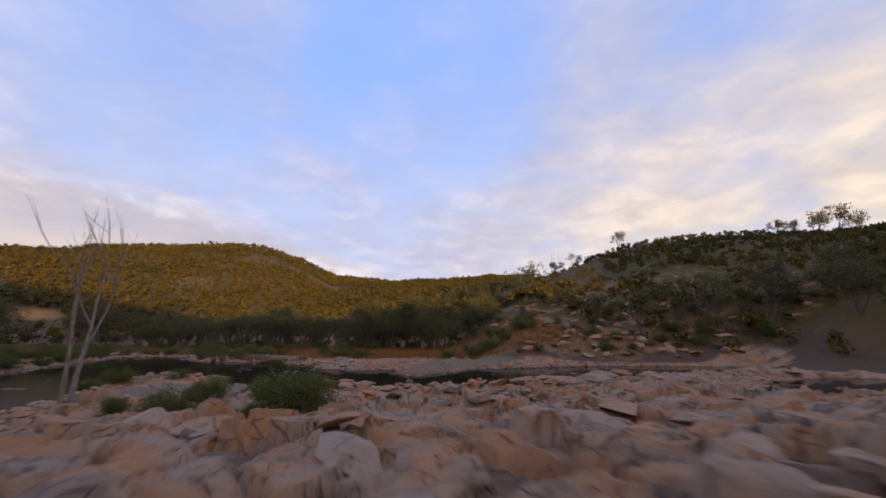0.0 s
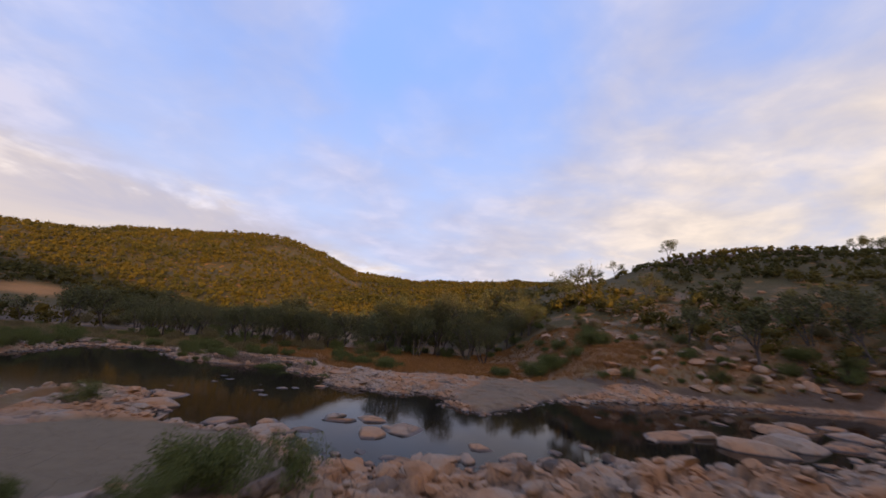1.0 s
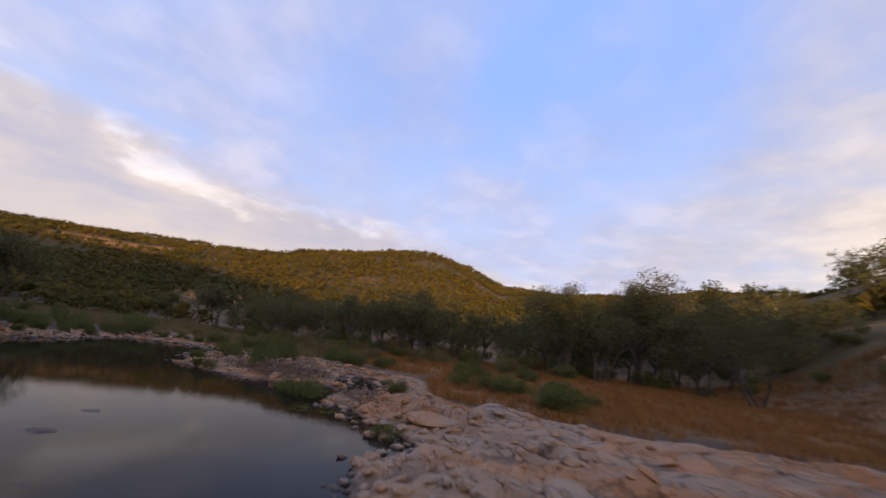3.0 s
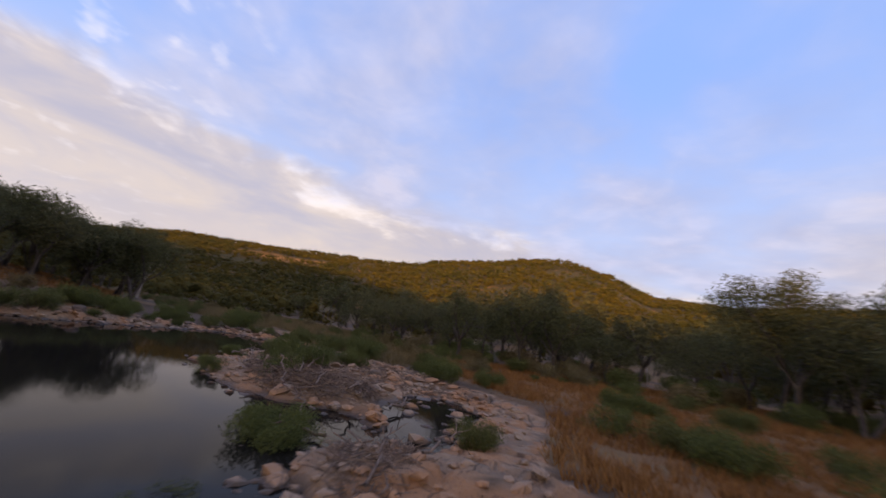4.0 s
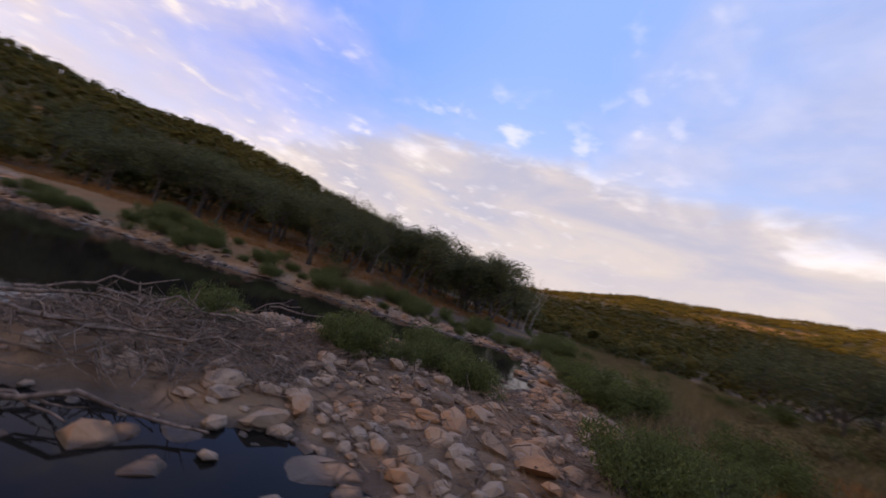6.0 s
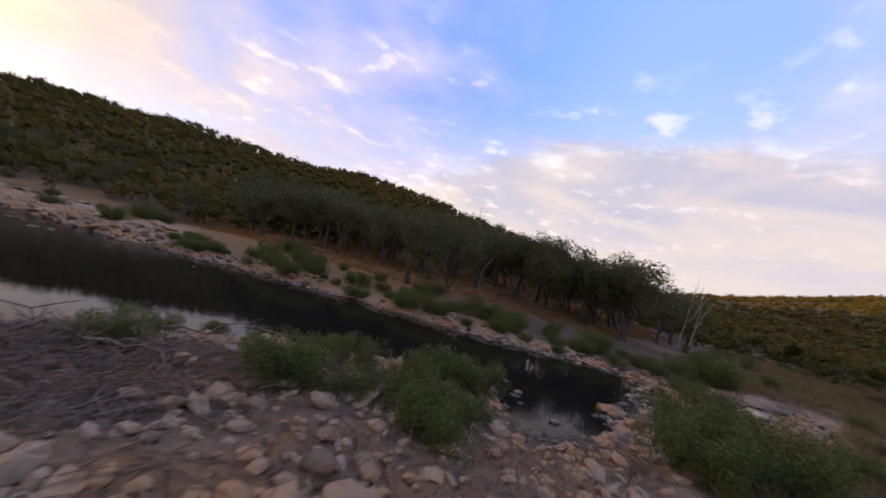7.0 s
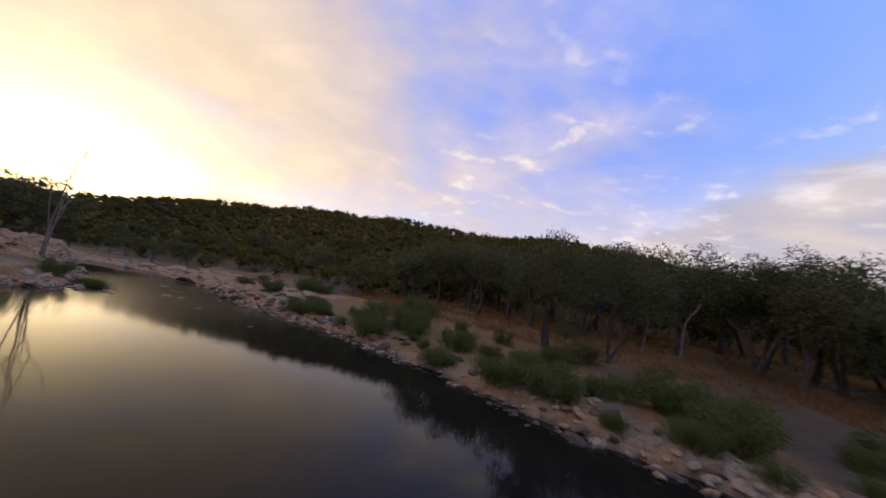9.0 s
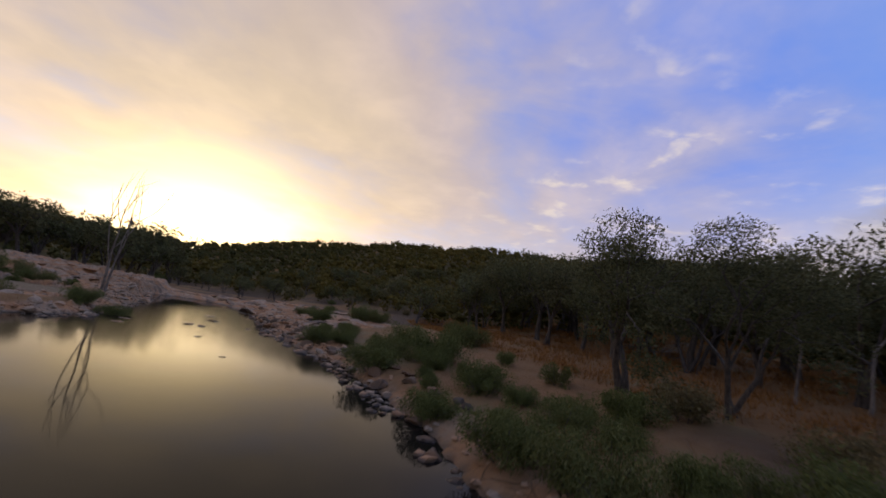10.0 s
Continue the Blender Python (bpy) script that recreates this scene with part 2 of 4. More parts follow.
def make_water():
    m, N, s = material("still_water")
    where = N.add("ShaderNodeNewGeometry").outputs["Position"]
    silt = N.noise(where, 0.3, 4)
    N.plug(s.inputs["Base Color"], N.mix(silt, (0.006, 0.006, 0.006), (0.016, 0.013, 0.009)))
    s.inputs["IOR"].default_value = 1.13
    h = N.math("ADD", N.math("MULTIPLY", N.noise(where, 1.6, 3), 0.22), N.math("MULTIPLY", N.noise(where, 6.5, 3), 0.2))
    # a breeze roughens the open reach to the south, the pools under the banks lie still
    sep = N.add("ShaderNodeSeparateXYZ")
    N.plug(sep.inputs[0], where)
    open_reach = N.math("MULTIPLY", N.step(sep.outputs[1], 50.0, 28.0), N.step(sep.outputs[0], -12.0, -22.0))
    N.plug(s.inputs["Roughness"], N.math("ADD", 0.015, N.math("MULTIPLY", open_reach, 0.13)))
    bump(N, s, h, 0.1, 0.05)
    return m


def make_leaf(name, dark, light, warm, patches=None):
    m, N, s = material(name)
    island = N.add("ShaderNodeNewGeometry").outputs["Random Per Island"]
    info = N.add("ShaderNodeObjectInfo").outputs["Random"]
    tone = N.mix(island, dark, light)
    tone = N.mix(N.math("MULTIPLY", N.step(info, 0.45, 1.0), 0.6), tone, N.mix(island, dark, warm))
    if patches:
        where = N.add("ShaderNodeNewGeometry").outputs["Position"]
        tone = N.mix(N.math("MULTIPLY", N.step(N.noise(where, 0.022, 4, 0.6), 0.44, 0.60), 0.75), tone, N.mix(island, *patches))
    N.plug(s.inputs["Base Color"], tone)
    s.inputs["Roughness"].default_value = 0.8
    s.inputs["Specular IOR Level"].default_value = 0.1
    thin = N.add("ShaderNodeBsdfTranslucent")
    N.plug(thin.inputs[0], tone)
    both = N.add("ShaderNodeMixShader")
    both.inputs[0].default_value = 0.3
    m.node_tree.links.new(s.outputs[0], both.inputs[1])
    m.node_tree.links.new(thin.outputs[0], both.inputs[2])
    m.node_tree.links.new(both.outputs[0], m.node_tree.nodes["Material Output"].inputs[0])
    return m


def make_bark(name, dark, light):
    m, N, s = material(name)
    where = N.add("ShaderNodeNewGeometry").outputs["Position"]
    stretch = N.vec("MULTIPLY", where, (1.0, 1.0, 0.25))
    n = N.noise(stretch, 9.0, 6, 0.65, 0.4)
    N.plug(s.inputs["Base Color"], N.mix(N.step(n, 0.3, 0.7), dark, light))
    s.inputs["Roughness"].default_value = 0.9
    bump(N, s, n, 0.5, 0.02)
    return m


GROUND, STONE, WATER = make_ground(), make_stone(), make_water()
# the same granite, darkened in colour to stand in for the west bank's shade
SHADED_STONE = make_stone("lichened_granite", 0.6)
LEAF_TREE = make_leaf("gum_leaves", (0.060, 0.064, 0.028), (0.15, 0.15, 0.066), (0.18, 0.145, 0.068))
LEAF_SHRUB = make_leaf("shrub_leaves", (0.078, 0.090, 0.027), (0.155, 0.172, 0.054), (0.18, 0.158, 0.060))
LEAF_FAR = make_leaf("far_leaves", (0.070, 0.060, 0.015), (0.145, 0.108, 0.022), (0.16, 0.105, 0.024), ((0.040, 0.044, 0.016), (0.085, 0.082, 0.026)))
GRASS = make_leaf("dry_grass", (0.16, 0.070, 0.023), (0.40, 0.205, 0.068), (0.33, 0.15, 0.045))
REED = make_leaf("green_reeds", (0.11, 0.092, 0.042), (0.26, 0.21, 0.10), (0.32, 0.21, 0.09))
BARK = make_bark("dark_bark", (0.035, 0.028, 0.022), (0.12, 0.095, 0.075))
PALE_BARK = make_bark("pale_bark", (0.22, 0.17, 0.13), (0.52, 0.44, 0.36))
DEAD_BARK = make_bark("dead_bark", (0.10, 0.08, 0.065), (0.28, 0.23, 0.185))
DRIFT = make_bark("weathered_wood", (0.075, 0.050, 0.034), (0.27, 0.185, 0.125))


# ---------------------------------------------------------------- small tools
def mesh_object(name, verts, faces, mat, parent=None, label="", smooth=False):
    me = bpy.data.meshes.new(name)
    v = np.asarray(verts, dtype=np.float32).reshape(-1, 3)
    f = np.asarray(faces, dtype=np.int32)
    n, k = f.shape
    me.vertices.add(len(v))
    me.vertices.foreach_set("co", v.ravel())
    me.loops.add(n * k)
    me.loops.foreach_set("vertex_index", f.ravel())
    me.polygons.add(n)
    me.polygons.foreach_set("loop_start", np.arange(0, n * k, k, dtype=np.int32))
    me.polygons.foreach_set("use_smooth", np.full(n, smooth))
    me.update(calc_edges=True)
    me.materials.append(mat)
    ob = new(name, me)
    ob.parent = parent
    return tagged(ob, label) if label else ob


def empty(name, place=(0, 0, 0)):
    ob = new(name)
    ob.empty_display_size = 0.2
    ob.location = place
    return ob


def lattice(ix, iy, seed):
    h = (ix.astype(np.int64) * 374761393 + iy.astype(np.int64) * 668265263 + seed * 974634777) & 0xFFFFFFFF
    h = ((h ^ (h >> 13)) * 1274126177) & 0xFFFFFFFF
    h = ((h ^ (h >> 16)) * 2246822519) & 0xFFFFFFFF
    return ((h ^ (h >> 15)) & 0xFFFFFF) / float(0xFFFFFF)


def vnoise(x, y, seed):
    ix, iy = np.floor(x), np.floor(y)
    u, v = x - ix, y - iy
    u, v = u * u * (3 - 2 * u), v * v * (3 - 2 * v)
    a, b = lattice(ix, iy, seed), lattice(ix + 1, iy, seed)
    c, d = lattice(ix, iy + 1, seed), lattice(ix + 1, iy + 1, seed)
    return (a * (1 - u) + b * u) * (1 - v) + (c * (1 - u) + d * u) * v - 0.5


def fbm(x, y, seed, octaves=4):
    total, amp = np.zeros_like(x), 1.0
    for k in range(octaves):
        total += amp * vnoise(x * 2 ** k, y * 2 ** k, seed + k)
        amp *= 0.5
    return total


def cells(x, y, seed):
    """Voronoi cells: distance to the nearest and second seed, a number per cell, and the offset from its seed."""
    ix, iy = np.floor(x), np.floor(y)
    f1, f2 = np.full(x.shape, 9.0), np.full(x.shape, 9.0)
    key, ox, oy = np.zeros(x.shape), np.zeros(x.shape), np.zeros(x.shape)
    for i in (-1, 0, 1):
        for j in (-1, 0, 1):
            px = ix + i + 0.1 + 0.8 * lattice(ix + i, iy + j, seed)
            py = iy + j + 0.1 + 0.8 * lattice(ix + i, iy + j, seed + 7)
            d = np.hypot(x - px, y - py)
            nearer = d < f1
            f2 = np.where(nearer, f1, np.minimum(f2, d))
            key = np.where(nearer, lattice(ix + i, iy + j, seed + 13), key)
            ox, oy = np.where(nearer, x - px, ox), np.where(nearer, y - py, oy)
            f1 = np.where(nearer, d, f1)
    return f1, f2, key, ox, oy


def ease(x, a, b):
    t = np.clip((x - a) / (b - a), 0, 1)
    return t * t * (3 - 2 * t)


def outline(x, y, poly):
    """Signed distance to a closed outline; negative inside, and rough beyond 30 m."""
    x, y = np.asarray(x, float), np.asarray(y, float)
    box = np.array(poly, float)
    away = np.hypot(np.maximum(np.maximum(box[:, 0].min() - x, x - box[:, 0].max()), 0), np.maximum(np.maximum(box[:, 1].min() - y, y - box[:, 1].max()), 0))
    close = away < 30
    if not close.all():
        away[close] = outline(x[close], y[close], poly) if close.any() else 0
        return away
    best, inside = np.full(x.shape, 1e9), np.zeros(x.shape, bool)
    for (ax, ay), (bx, by) in zip(poly, poly[1:] + poly[:1]):
        ex, ey = bx - ax, by - ay
        t = np.clip(((x - ax) * ex + (y - ay) * ey) / (ex * ex + ey * ey), 0, 1)
        best = np.minimum(best, np.hypot(x - ax - t * ex, y - ay - t * ey))
        if ay != by:
            inside ^= ((ay > y) != (by > y)) & (x < (bx - ax) * (y - ay) / (by - ay) + ax)
    return np.where(inside, -best, best)


# ---------------------------------------------------------------- the lie of the land
POOLS = [
    [(-12, -8), (-17, -5), (-22, 3), (-26, 9), (-29, 16), (-32.5, 25), (-36, 31), (-39, 35.5), (-41.4, 42), (-43.3, 47), (-44.3, 52.4), (-46.3, 56),
     (-48, 59.3), (-49.5, 62), (-48, 64.2), (-44, 65), (-40, 65.2), (-36, 65), (-33.2, 64.2), (-34.6, 62.8), (-36.6, 61.2), (-36, 59.2), (-33.5, 57.8),
     (-31.2, 55.8), (-28.5, 55.2), (-26, 55.2), (-24.2, 55.8), (-22.4, 56.6), (-20.8, 57.2), (-19.2, 57), (-18.4, 56), (-18.8, 54.4), (-17.9, 53.6), (-16, 53.4),
     (-13.6, 51.6), (-10.5, 50.6), (-11.6, 48.4), (-10.6, 46.4), (-8.8, 45.4), (-7, 46.4), (-5.8, 44.8), (-4.4, 44.6), (-3.4, 46.4), (-0.8, 45.4), (0, 43.6),
     (-0.6, 41.4), (1.8, 39.2), (4, 42), (5.6, 45), (8, 48.2), (12, 51), (18, 53.6), (24, 55.4), (32, 56.4), (44, 56.6), (52, 58), (50, 54), (42, 50), (34, 45), (28, 40),
     (22, 34), (16, 31), (11, 30.6), (7, 29.6), (3, 28.6), (-1, 27.4), (-3.7, 26.2), (-5.2, 27.6), (-7.6, 29.9), (-10.4, 29.9), (-14, 30.2), (-15.5, 32.5),
     (-17, 34.2), (-18.5, 36.6), (-21, 36.4), (-22.6, 34), (-22.8, 31.5), (-20.5, 26), (-19, 22), (-17, 16), (-14, 10), (-10.5, 5), (-7, -2), (-8, -8)],
    [(28, 28), (34, 27), (42, 30), (52, 36), (56, 42), (46, 42), (38, 38), (31, 33)],
    [(7.6, 25.4), (11, 26), (12.6, 24.2), (9, 23)],
    [(-17.8, 57.4), (-18.6, 58.8), (-19.4, 60.8), (-20.2, 62.6), (-21.8, 63.9), (-23.5, 63.7), (-23.6, 62), (-22.7, 60.7), (-21.8, 59.5), (-20.8, 58.8), (-19.4, 57.8)],
    [(-47.5, 68), (-50, 66.6), (-53, 68), (-55, 70), (-51, 70), (-48.5, 69.2)],
]
CENTRE = (-20.0, 55.0)
# bearing from the middle of the pool: foot and crest of the hills (metres away), height of the crest
HILLS = [(-180, 90, 300, 47), (-165, 75, 280, 50), (-150, 58, 250, 46), (-141, 52, 240, 47), (-130, 50, 230, 40), (-120, 52, 220, 31), (-110, 60, 220, 23),
         (-103, 75, 230, 17), (-96, 110, 300, 18), (-90, 120, 480, 39), (-80, 120, 520, 62), (-70, 120, 520, 70), (-60, 120, 500, 75), (-50, 120, 480, 79),
         (-42, 120, 470, 94), (-33, 115, 460, 103), (-26, 110, 440, 98), (-20, 100, 440, 87), (-15, 95, 480, 73), (-5, 80, 480, 71), (5, 70, 460, 71),
         (12, 60, 400, 68), (22, 50, 265, 47), (31, 44, 210, 42), (37, 40, 190, 43), (44, 38, 195, 44.5), (52, 38, 205, 45.5), (60, 40, 212, 42),
         # bearings 80 to 128: unseen crests, raised to keep sun off the east hill
         (66, 44, 218, 40), (80, 60, 220, 46), (100, 80, 230, 56), (118, 100, 245, 55), (128, 115, 250, 36), (134, 120, 255, 24), (142, 130, 260, 19), (150, 130, 260, 18),
         (157, 130, 260, 18.5), (165, 115, 280, 30), (172, 100, 290, 40), (180, 90, 300, 47)]


def land(x, y):
    """Height of the ground, and what covers it."""
    x, y = np.asarray(x, float), np.asarray(y, float)
    rag = 0.55 * fbm(x * 0.9, y * 0.9, 3, 3) + 0.5 * vnoise(x * 0.25, y * 0.25, 9)
    d = np.minimum.reduce([outline(x, y, p) for p in POOLS]) + rag
    dx, dy = x - CENTRE[0], y - CENTRE[1]
    r, az = np.hypot(dx, dy), np.degrees(np.arctan2(dx, dy))
    table = np.array(HILLS, float)
    foot, crest, high = (np.interp(az, table[:, 0], table[:, k]) for k in (1, 2, 3))
    u = np.clip((r - foot) / (crest - foot), 0, None)
    rise = np.where(u < 1, u * u * (3 - 2 * u) * 0.4 + u * 0.6, 1 - (0.25 + 0.35 * ease(-az, 98, 112)) * np.clip(u - 1, 0, 1.6))
    hill = high * rise * (1 + 0.16 * fbm(x * 0.015, y * 0.015, 21, 3) * 0.6)
    hill += np.clip(u, 0, 1) * 2.0 * fbm(x * 0.05, y * 0.05, 31, 3)
    out = np.clip(d, 0, None)
    west = ease(-az, 80, 110) * (0.45 + 0.55 * ease(y, 0, 24))
    east = ease(az, 12, 45) * ease(-az, -110, -90) * ease(y, 46, 56) * ease(x, 8, 20)
    slope = 0.02 + 0.10 * west
    north = ease(dy, -1.0, 6.0) * (1 - east)
    bank = (0.42 - 0.22 * north) * (1 - np.exp(-out / 0.9)) + slope * np.minimum(out, 26) + 0.34 * east * np.minimum(out, 13)
    # the high shelf that the river cuts into
    start = outline(x, y, [(-24, 12), (-10, -2), (0, -20), (30, -24), (60, 2), (54, 14), (24, 16), (8, 15.4), (0, 14.6), (-6, 12.6), (-12, 13), (-20, 14)])
    bank = bank + (0.75 * ease(start, 1.6, -2.2) + 0.05 * np.clip(13 - y, 0, 10) * ease(start, 0.6, -2.5)) * ease(d, 0.0, 1.6)
    floor = -0.12 - 0.22 * np.minimum(-np.minimum(d, 0), 4)
    z = np.where(d > 0, bank, floor) + hill
    # cover
    shelf = outline(x, y, [(-24, 10), (-10, -2), (0, -24), (32, -28), (60, 2), (62, 40), (46, 48), (26, 36), (14, 38), (12, 52), (8, 60), (0, 58),
                           (-10, 56), (-16, 60), (-15, 54), (-12, 46), (-6, 40), (-2, 30), (-6, 22), (-16, 24)]) + 2.0 * fbm(x * 0.2, y * 0.2, 41, 3)
    shore = d - (2.4 + 2.2 * vnoise(x * 0.12, y * 0.12, 51) * 2) * (1 - 0.45 * west)
    spill = outline(x, y, [(-16, 54), (-19, 57.5), (-20, 64), (-24, 67), (-34, 67.5), (-36, 63), (-36, 60), (-33, 58), (-28, 55.5), (-22, 55)]) + 1.5 * fbm(x * 0.35, y * 0.35, 61, 3)
    south = outline(x, y, [(-36, 26), (-28, 12), (-20, -4), (-12, -16), (6, -16), (-4, 4), (-12, 16), (-18, 26), (-22, 38), (-14, 34), (-8, 20), (10, -30), (-20, -40), (-40, -20), (-46, 10)]) + 3 * fbm(x * 0.15, y * 0.15, 71, 3)
    south = np.maximum(south, d - 13 - 8 * vnoise(x * 0.1, y * 0.1, 73))
    rock = ease(-np.minimum.reduce([shelf, shore, spill, south]), -0.35, 0.25)
    rock = rock * (1 - ease(hill, 1.0, 3.0)) * (1 - 0.5 * ease(-az, 70, 100) * ease(y, 30, 40) * ease(spill, -0.5, 0.5))
    rock = rock * (1 - 0.55 * ease(spill, 0.5, -1.0))
    scree = ease(outline(x, y, [(12, 82), (30, 66), (60, 70), (80, 110), (56, 120), (22, 106)]), 8, -8)
    rock = np.maximum(rock, scree * ease(vnoise(x * 0.2, y * 0.2, 77) + 0.6 * vnoise(x * 0.6, y * 0.6, 78), 0.08, 0.22) * 0.5)
    beach = ease(outline(x, y, [(-14.5, 28.4), (-9.4, 28.6), (-6.4, 27.2), (-5, 25), (-6.4, 21.6), (-11, 20.4), (-17, 20), (-18, 24)])
                 + 0.8 * fbm(x * 0.6, y * 0.6, 81, 2), 0.3, -0.4)
    slab = ease(outline(x, y, [(0.2, 46), (-0.2, 41.6), (1.8, 39), (4, 41.6), (5.8, 45), (9, 49.4), (15, 54.6), (12, 60), (3, 57)]) + 0.6 * fbm(x * 0.5, y * 0.5, 83, 2), 0.5, -0.5)
    beach = np.maximum(beach, 0.75 * slab)
    # stepped granite blocks with cracks between them
    wx, wy = x + 0.5 * fbm(x * 0.7, y * 0.7, 91, 2), y + 0.5 * fbm(x * 0.7, y * 0.7, 95, 2)
    f1, f2, key, ox, oy = cells(wx * 0.42 + wy * 0.14, wy * 0.62 - wx * 0.16, 101)
    g1, g2, gkey, gx, gy = cells(wx * 1.25 - wy * 0.3, wy * 1.7 + wx * 0.35, 111)
    gap = ease(f2 - f1, 0.015, 0.075)
    gap2 = ease(g2 - g1, 0.0, 0.12)
    h1, h2, hkey = cells(wx * 2.6 + wy * 0.5, wy * 3.6 - wx * 0.6, 117)[:3]
    block = (key - 0.45) * 0.62 + (ox * (lattice(key * 999, key * 0, 5) - 0.5) + oy * (lattice(key * 999, key * 0, 6) - 0.5)) * 0.75
    small = (gkey - 0.45) * 0.26 + (gx * (gkey - 0.5) - gy * (lattice(gkey * 999, gkey * 0, 8) - 0.5)) * 0.3
    relief = block * gap - 0.42 * (1 - gap) + (small * gap2 - 0.07 * (1 - gap2)) * (0.35 + 0.65 * ease(vnoise(x * 0.3, y * 0.3, 121), -0.2, 0.25))
    relief += ((hkey - 0.5) * 0.11 - 0.05 * (1 - ease(h2 - h1, 0.0, 0.2))) * ease(vnoise(x * 0.5, y * 0.5, 127), -0.15, 0.2)
    relief += 0.07 * fbm(x * 1.4, y * 1.4, 131, 4)
    smooth = 1 - np.maximum(beach, 0.85 * slab)
    worn = ease(outline(x, y, [(-13, 51.6), (-10.6, 46), (-7, 45), (0, 46), (4, 56), (-2, 59), (-9, 57)]), 1.0, -1.0)
    smooth = smooth * (1 - 0.6 * worn)
    edge = 0.35 + 0.65 * ease(np.abs(d), 0.0, 1.4)
    z = z + np.where(d > -0.3, rock * smooth * edge * relief * (0.45 + 0.85 * ease(-shelf, -0.5, 2.0)), 0.1 * relief)
    z = z + (1 - rock) * ease(d, 0.2, 1.5) * (0.10 * fbm(x * 0.8, y * 0.8, 141, 4))
    dry = ease(fbm(x * 0.11, y * 0.11, 151, 3) + 0.6 * ease(dy, 2, 7) * ease(dx, -14, -2) * (1 - ease(r, 46, 75)) + 0.4 * west, 0.0, 0.3)
    scrub = ease(u, 0.0, 0.12)
    red = ease(outline(x, y, [(70, 176), (120, 160), (150, 176), (130, 200), (80, 200)]) + 9 * fbm(x * 0.05, y * 0.05, 161, 2), 6, -6) * 0.8
    bare = np.maximum(0.8 * ease(np.hypot((x + 171) / 1.7, (y - 158) / 1.5) + 7 * fbm(x * 0.06, y * 0.06, 167, 2), 12, 5), ease(np.abs(az + 67), 8, 4) * ease(np.abs(r - 358 + 30 * fbm(x * 0.03, y * 0.03, 165, 2)), 26, 14))
    wet = ease(z, 0.12, 0.03)
    return z, dict(rock=rock * (1 - beach), sand=beach, dry=dry * (1 - scrub), scrub=scrub * (1 - red), red=red, bare=bare, wet=wet, cell=0.5 * key + 0.5 * gkey)


LIE = {}


def ground_z(x, y):
    """Height of the ground sheet, read between its grid lines."""
    xs, ys, z = LIE["x"], LIE["y"], LIE["z"]
    i, j = int(np.searchsorted(xs, x)) - 1, int(np.searchsorted(ys, y)) - 1
    u, v = (x - xs[i]) / (xs[i + 1] - xs[i]), (y - ys[j]) / (ys[j + 1] - ys[j])
    return float((z[j, i] * (1 - u) + z[j, i + 1] * u) * (1 - v) + (z[j + 1, i] * (1 - u) + z[j + 1, i + 1] * u) * v)


def spaced(core, far, growth=1.085):
    """Grid lines: the given ones, and ever wider ones out to the horizon."""
    tail, s, p = [], core[1] - core[0], 0.0
    while p < far:
        s *= growth
        p += s
        tail.append(p)
    tail = np.array(tail)
    return np.concatenate([core[0] - tail[::-1], core, core[-1] + tail])


def build_ground():
    xs = spaced(np.concatenate([np.arange(-52, -38, 0.24), np.arange(-38, 16, 0.15), np.arange(16, 40, 0.3)]), 3000)
    ys = spaced(np.concatenate([np.arange(-8, 1, 0.24), np.arange(1, 70, 0.15), np.arange(70, 80, 0.3)]), 3000)
    gx, gy = np.meshgrid(xs, ys)
    z, cover = land(gx.ravel(), gy.ravel())
    LIE.update(x=xs, y=ys, z=z.reshape(len(ys), len(xs)))
    verts = np.stack([gx.ravel(), gy.ravel(), z], -1)
    nx, ny = len(xs), len(ys)
    i = (np.arange(ny - 1)[:, None] * nx + np.arange(nx - 1)[None, :]).ravel()
    ob = mesh_object("ground", verts, np.stack([i, i + 1, i + nx + 1, i + nx], -1), GROUND, smooth=True)
    for key, values in cover.items():
        ob.data.attributes.new(key, "FLOAT", "POINT").data.foreach_set("value", values.astype(np.float32))
    return tagged(ob, "granite shelves, sand, dry grass and scrub hills of a river valley", "ground", kind="structure")


build_ground()
water = mesh_object("water", [(-90, -60, 0), (90, -60, 0), (90, 76, 0), (-90, 76, 0)], [(0, 1, 2, 3)], WATER)
tagged(water, "still dark river pools that mirror the evening sky", "water", kind="structure")


# ---------------------------------------------------------------- growing things


def tube(out, pts, radii, sides=6):
    """Adds a tapered tube along pts to out = [verts, faces]."""
    verts, faces = out
    pts = np.asarray(pts, float)
    base = len(verts)
    way = np.gradient(pts, axis=0)
    way /= np.linalg.norm(way, axis=1, keepdims=True) + 1e-9
    ref = np.array([0.31, 0.17, 0.93]) if abs(way[0][2]) < 0.8 else np.array([0.93, 0.2, 0.31])
    for p, w, r in zip(pts, way, radii):
        a = np.cross(w, ref)
        a /= np.linalg.norm(a)
        b = np.cross(w, a)
        for k in range(sides):
            t = 2 * math.pi * k / sides
            verts.append(p + r * (math.cos(t) * a + math.sin(t) * b))
    for i in range(len(pts) - 1):
        for k in range(sides):
            k2 = (k + 1) % sides
            faces.append((base + i * sides + k, base + i * sides + k2, base + (i + 1) * sides + k2, base + (i + 1) * sides + k))


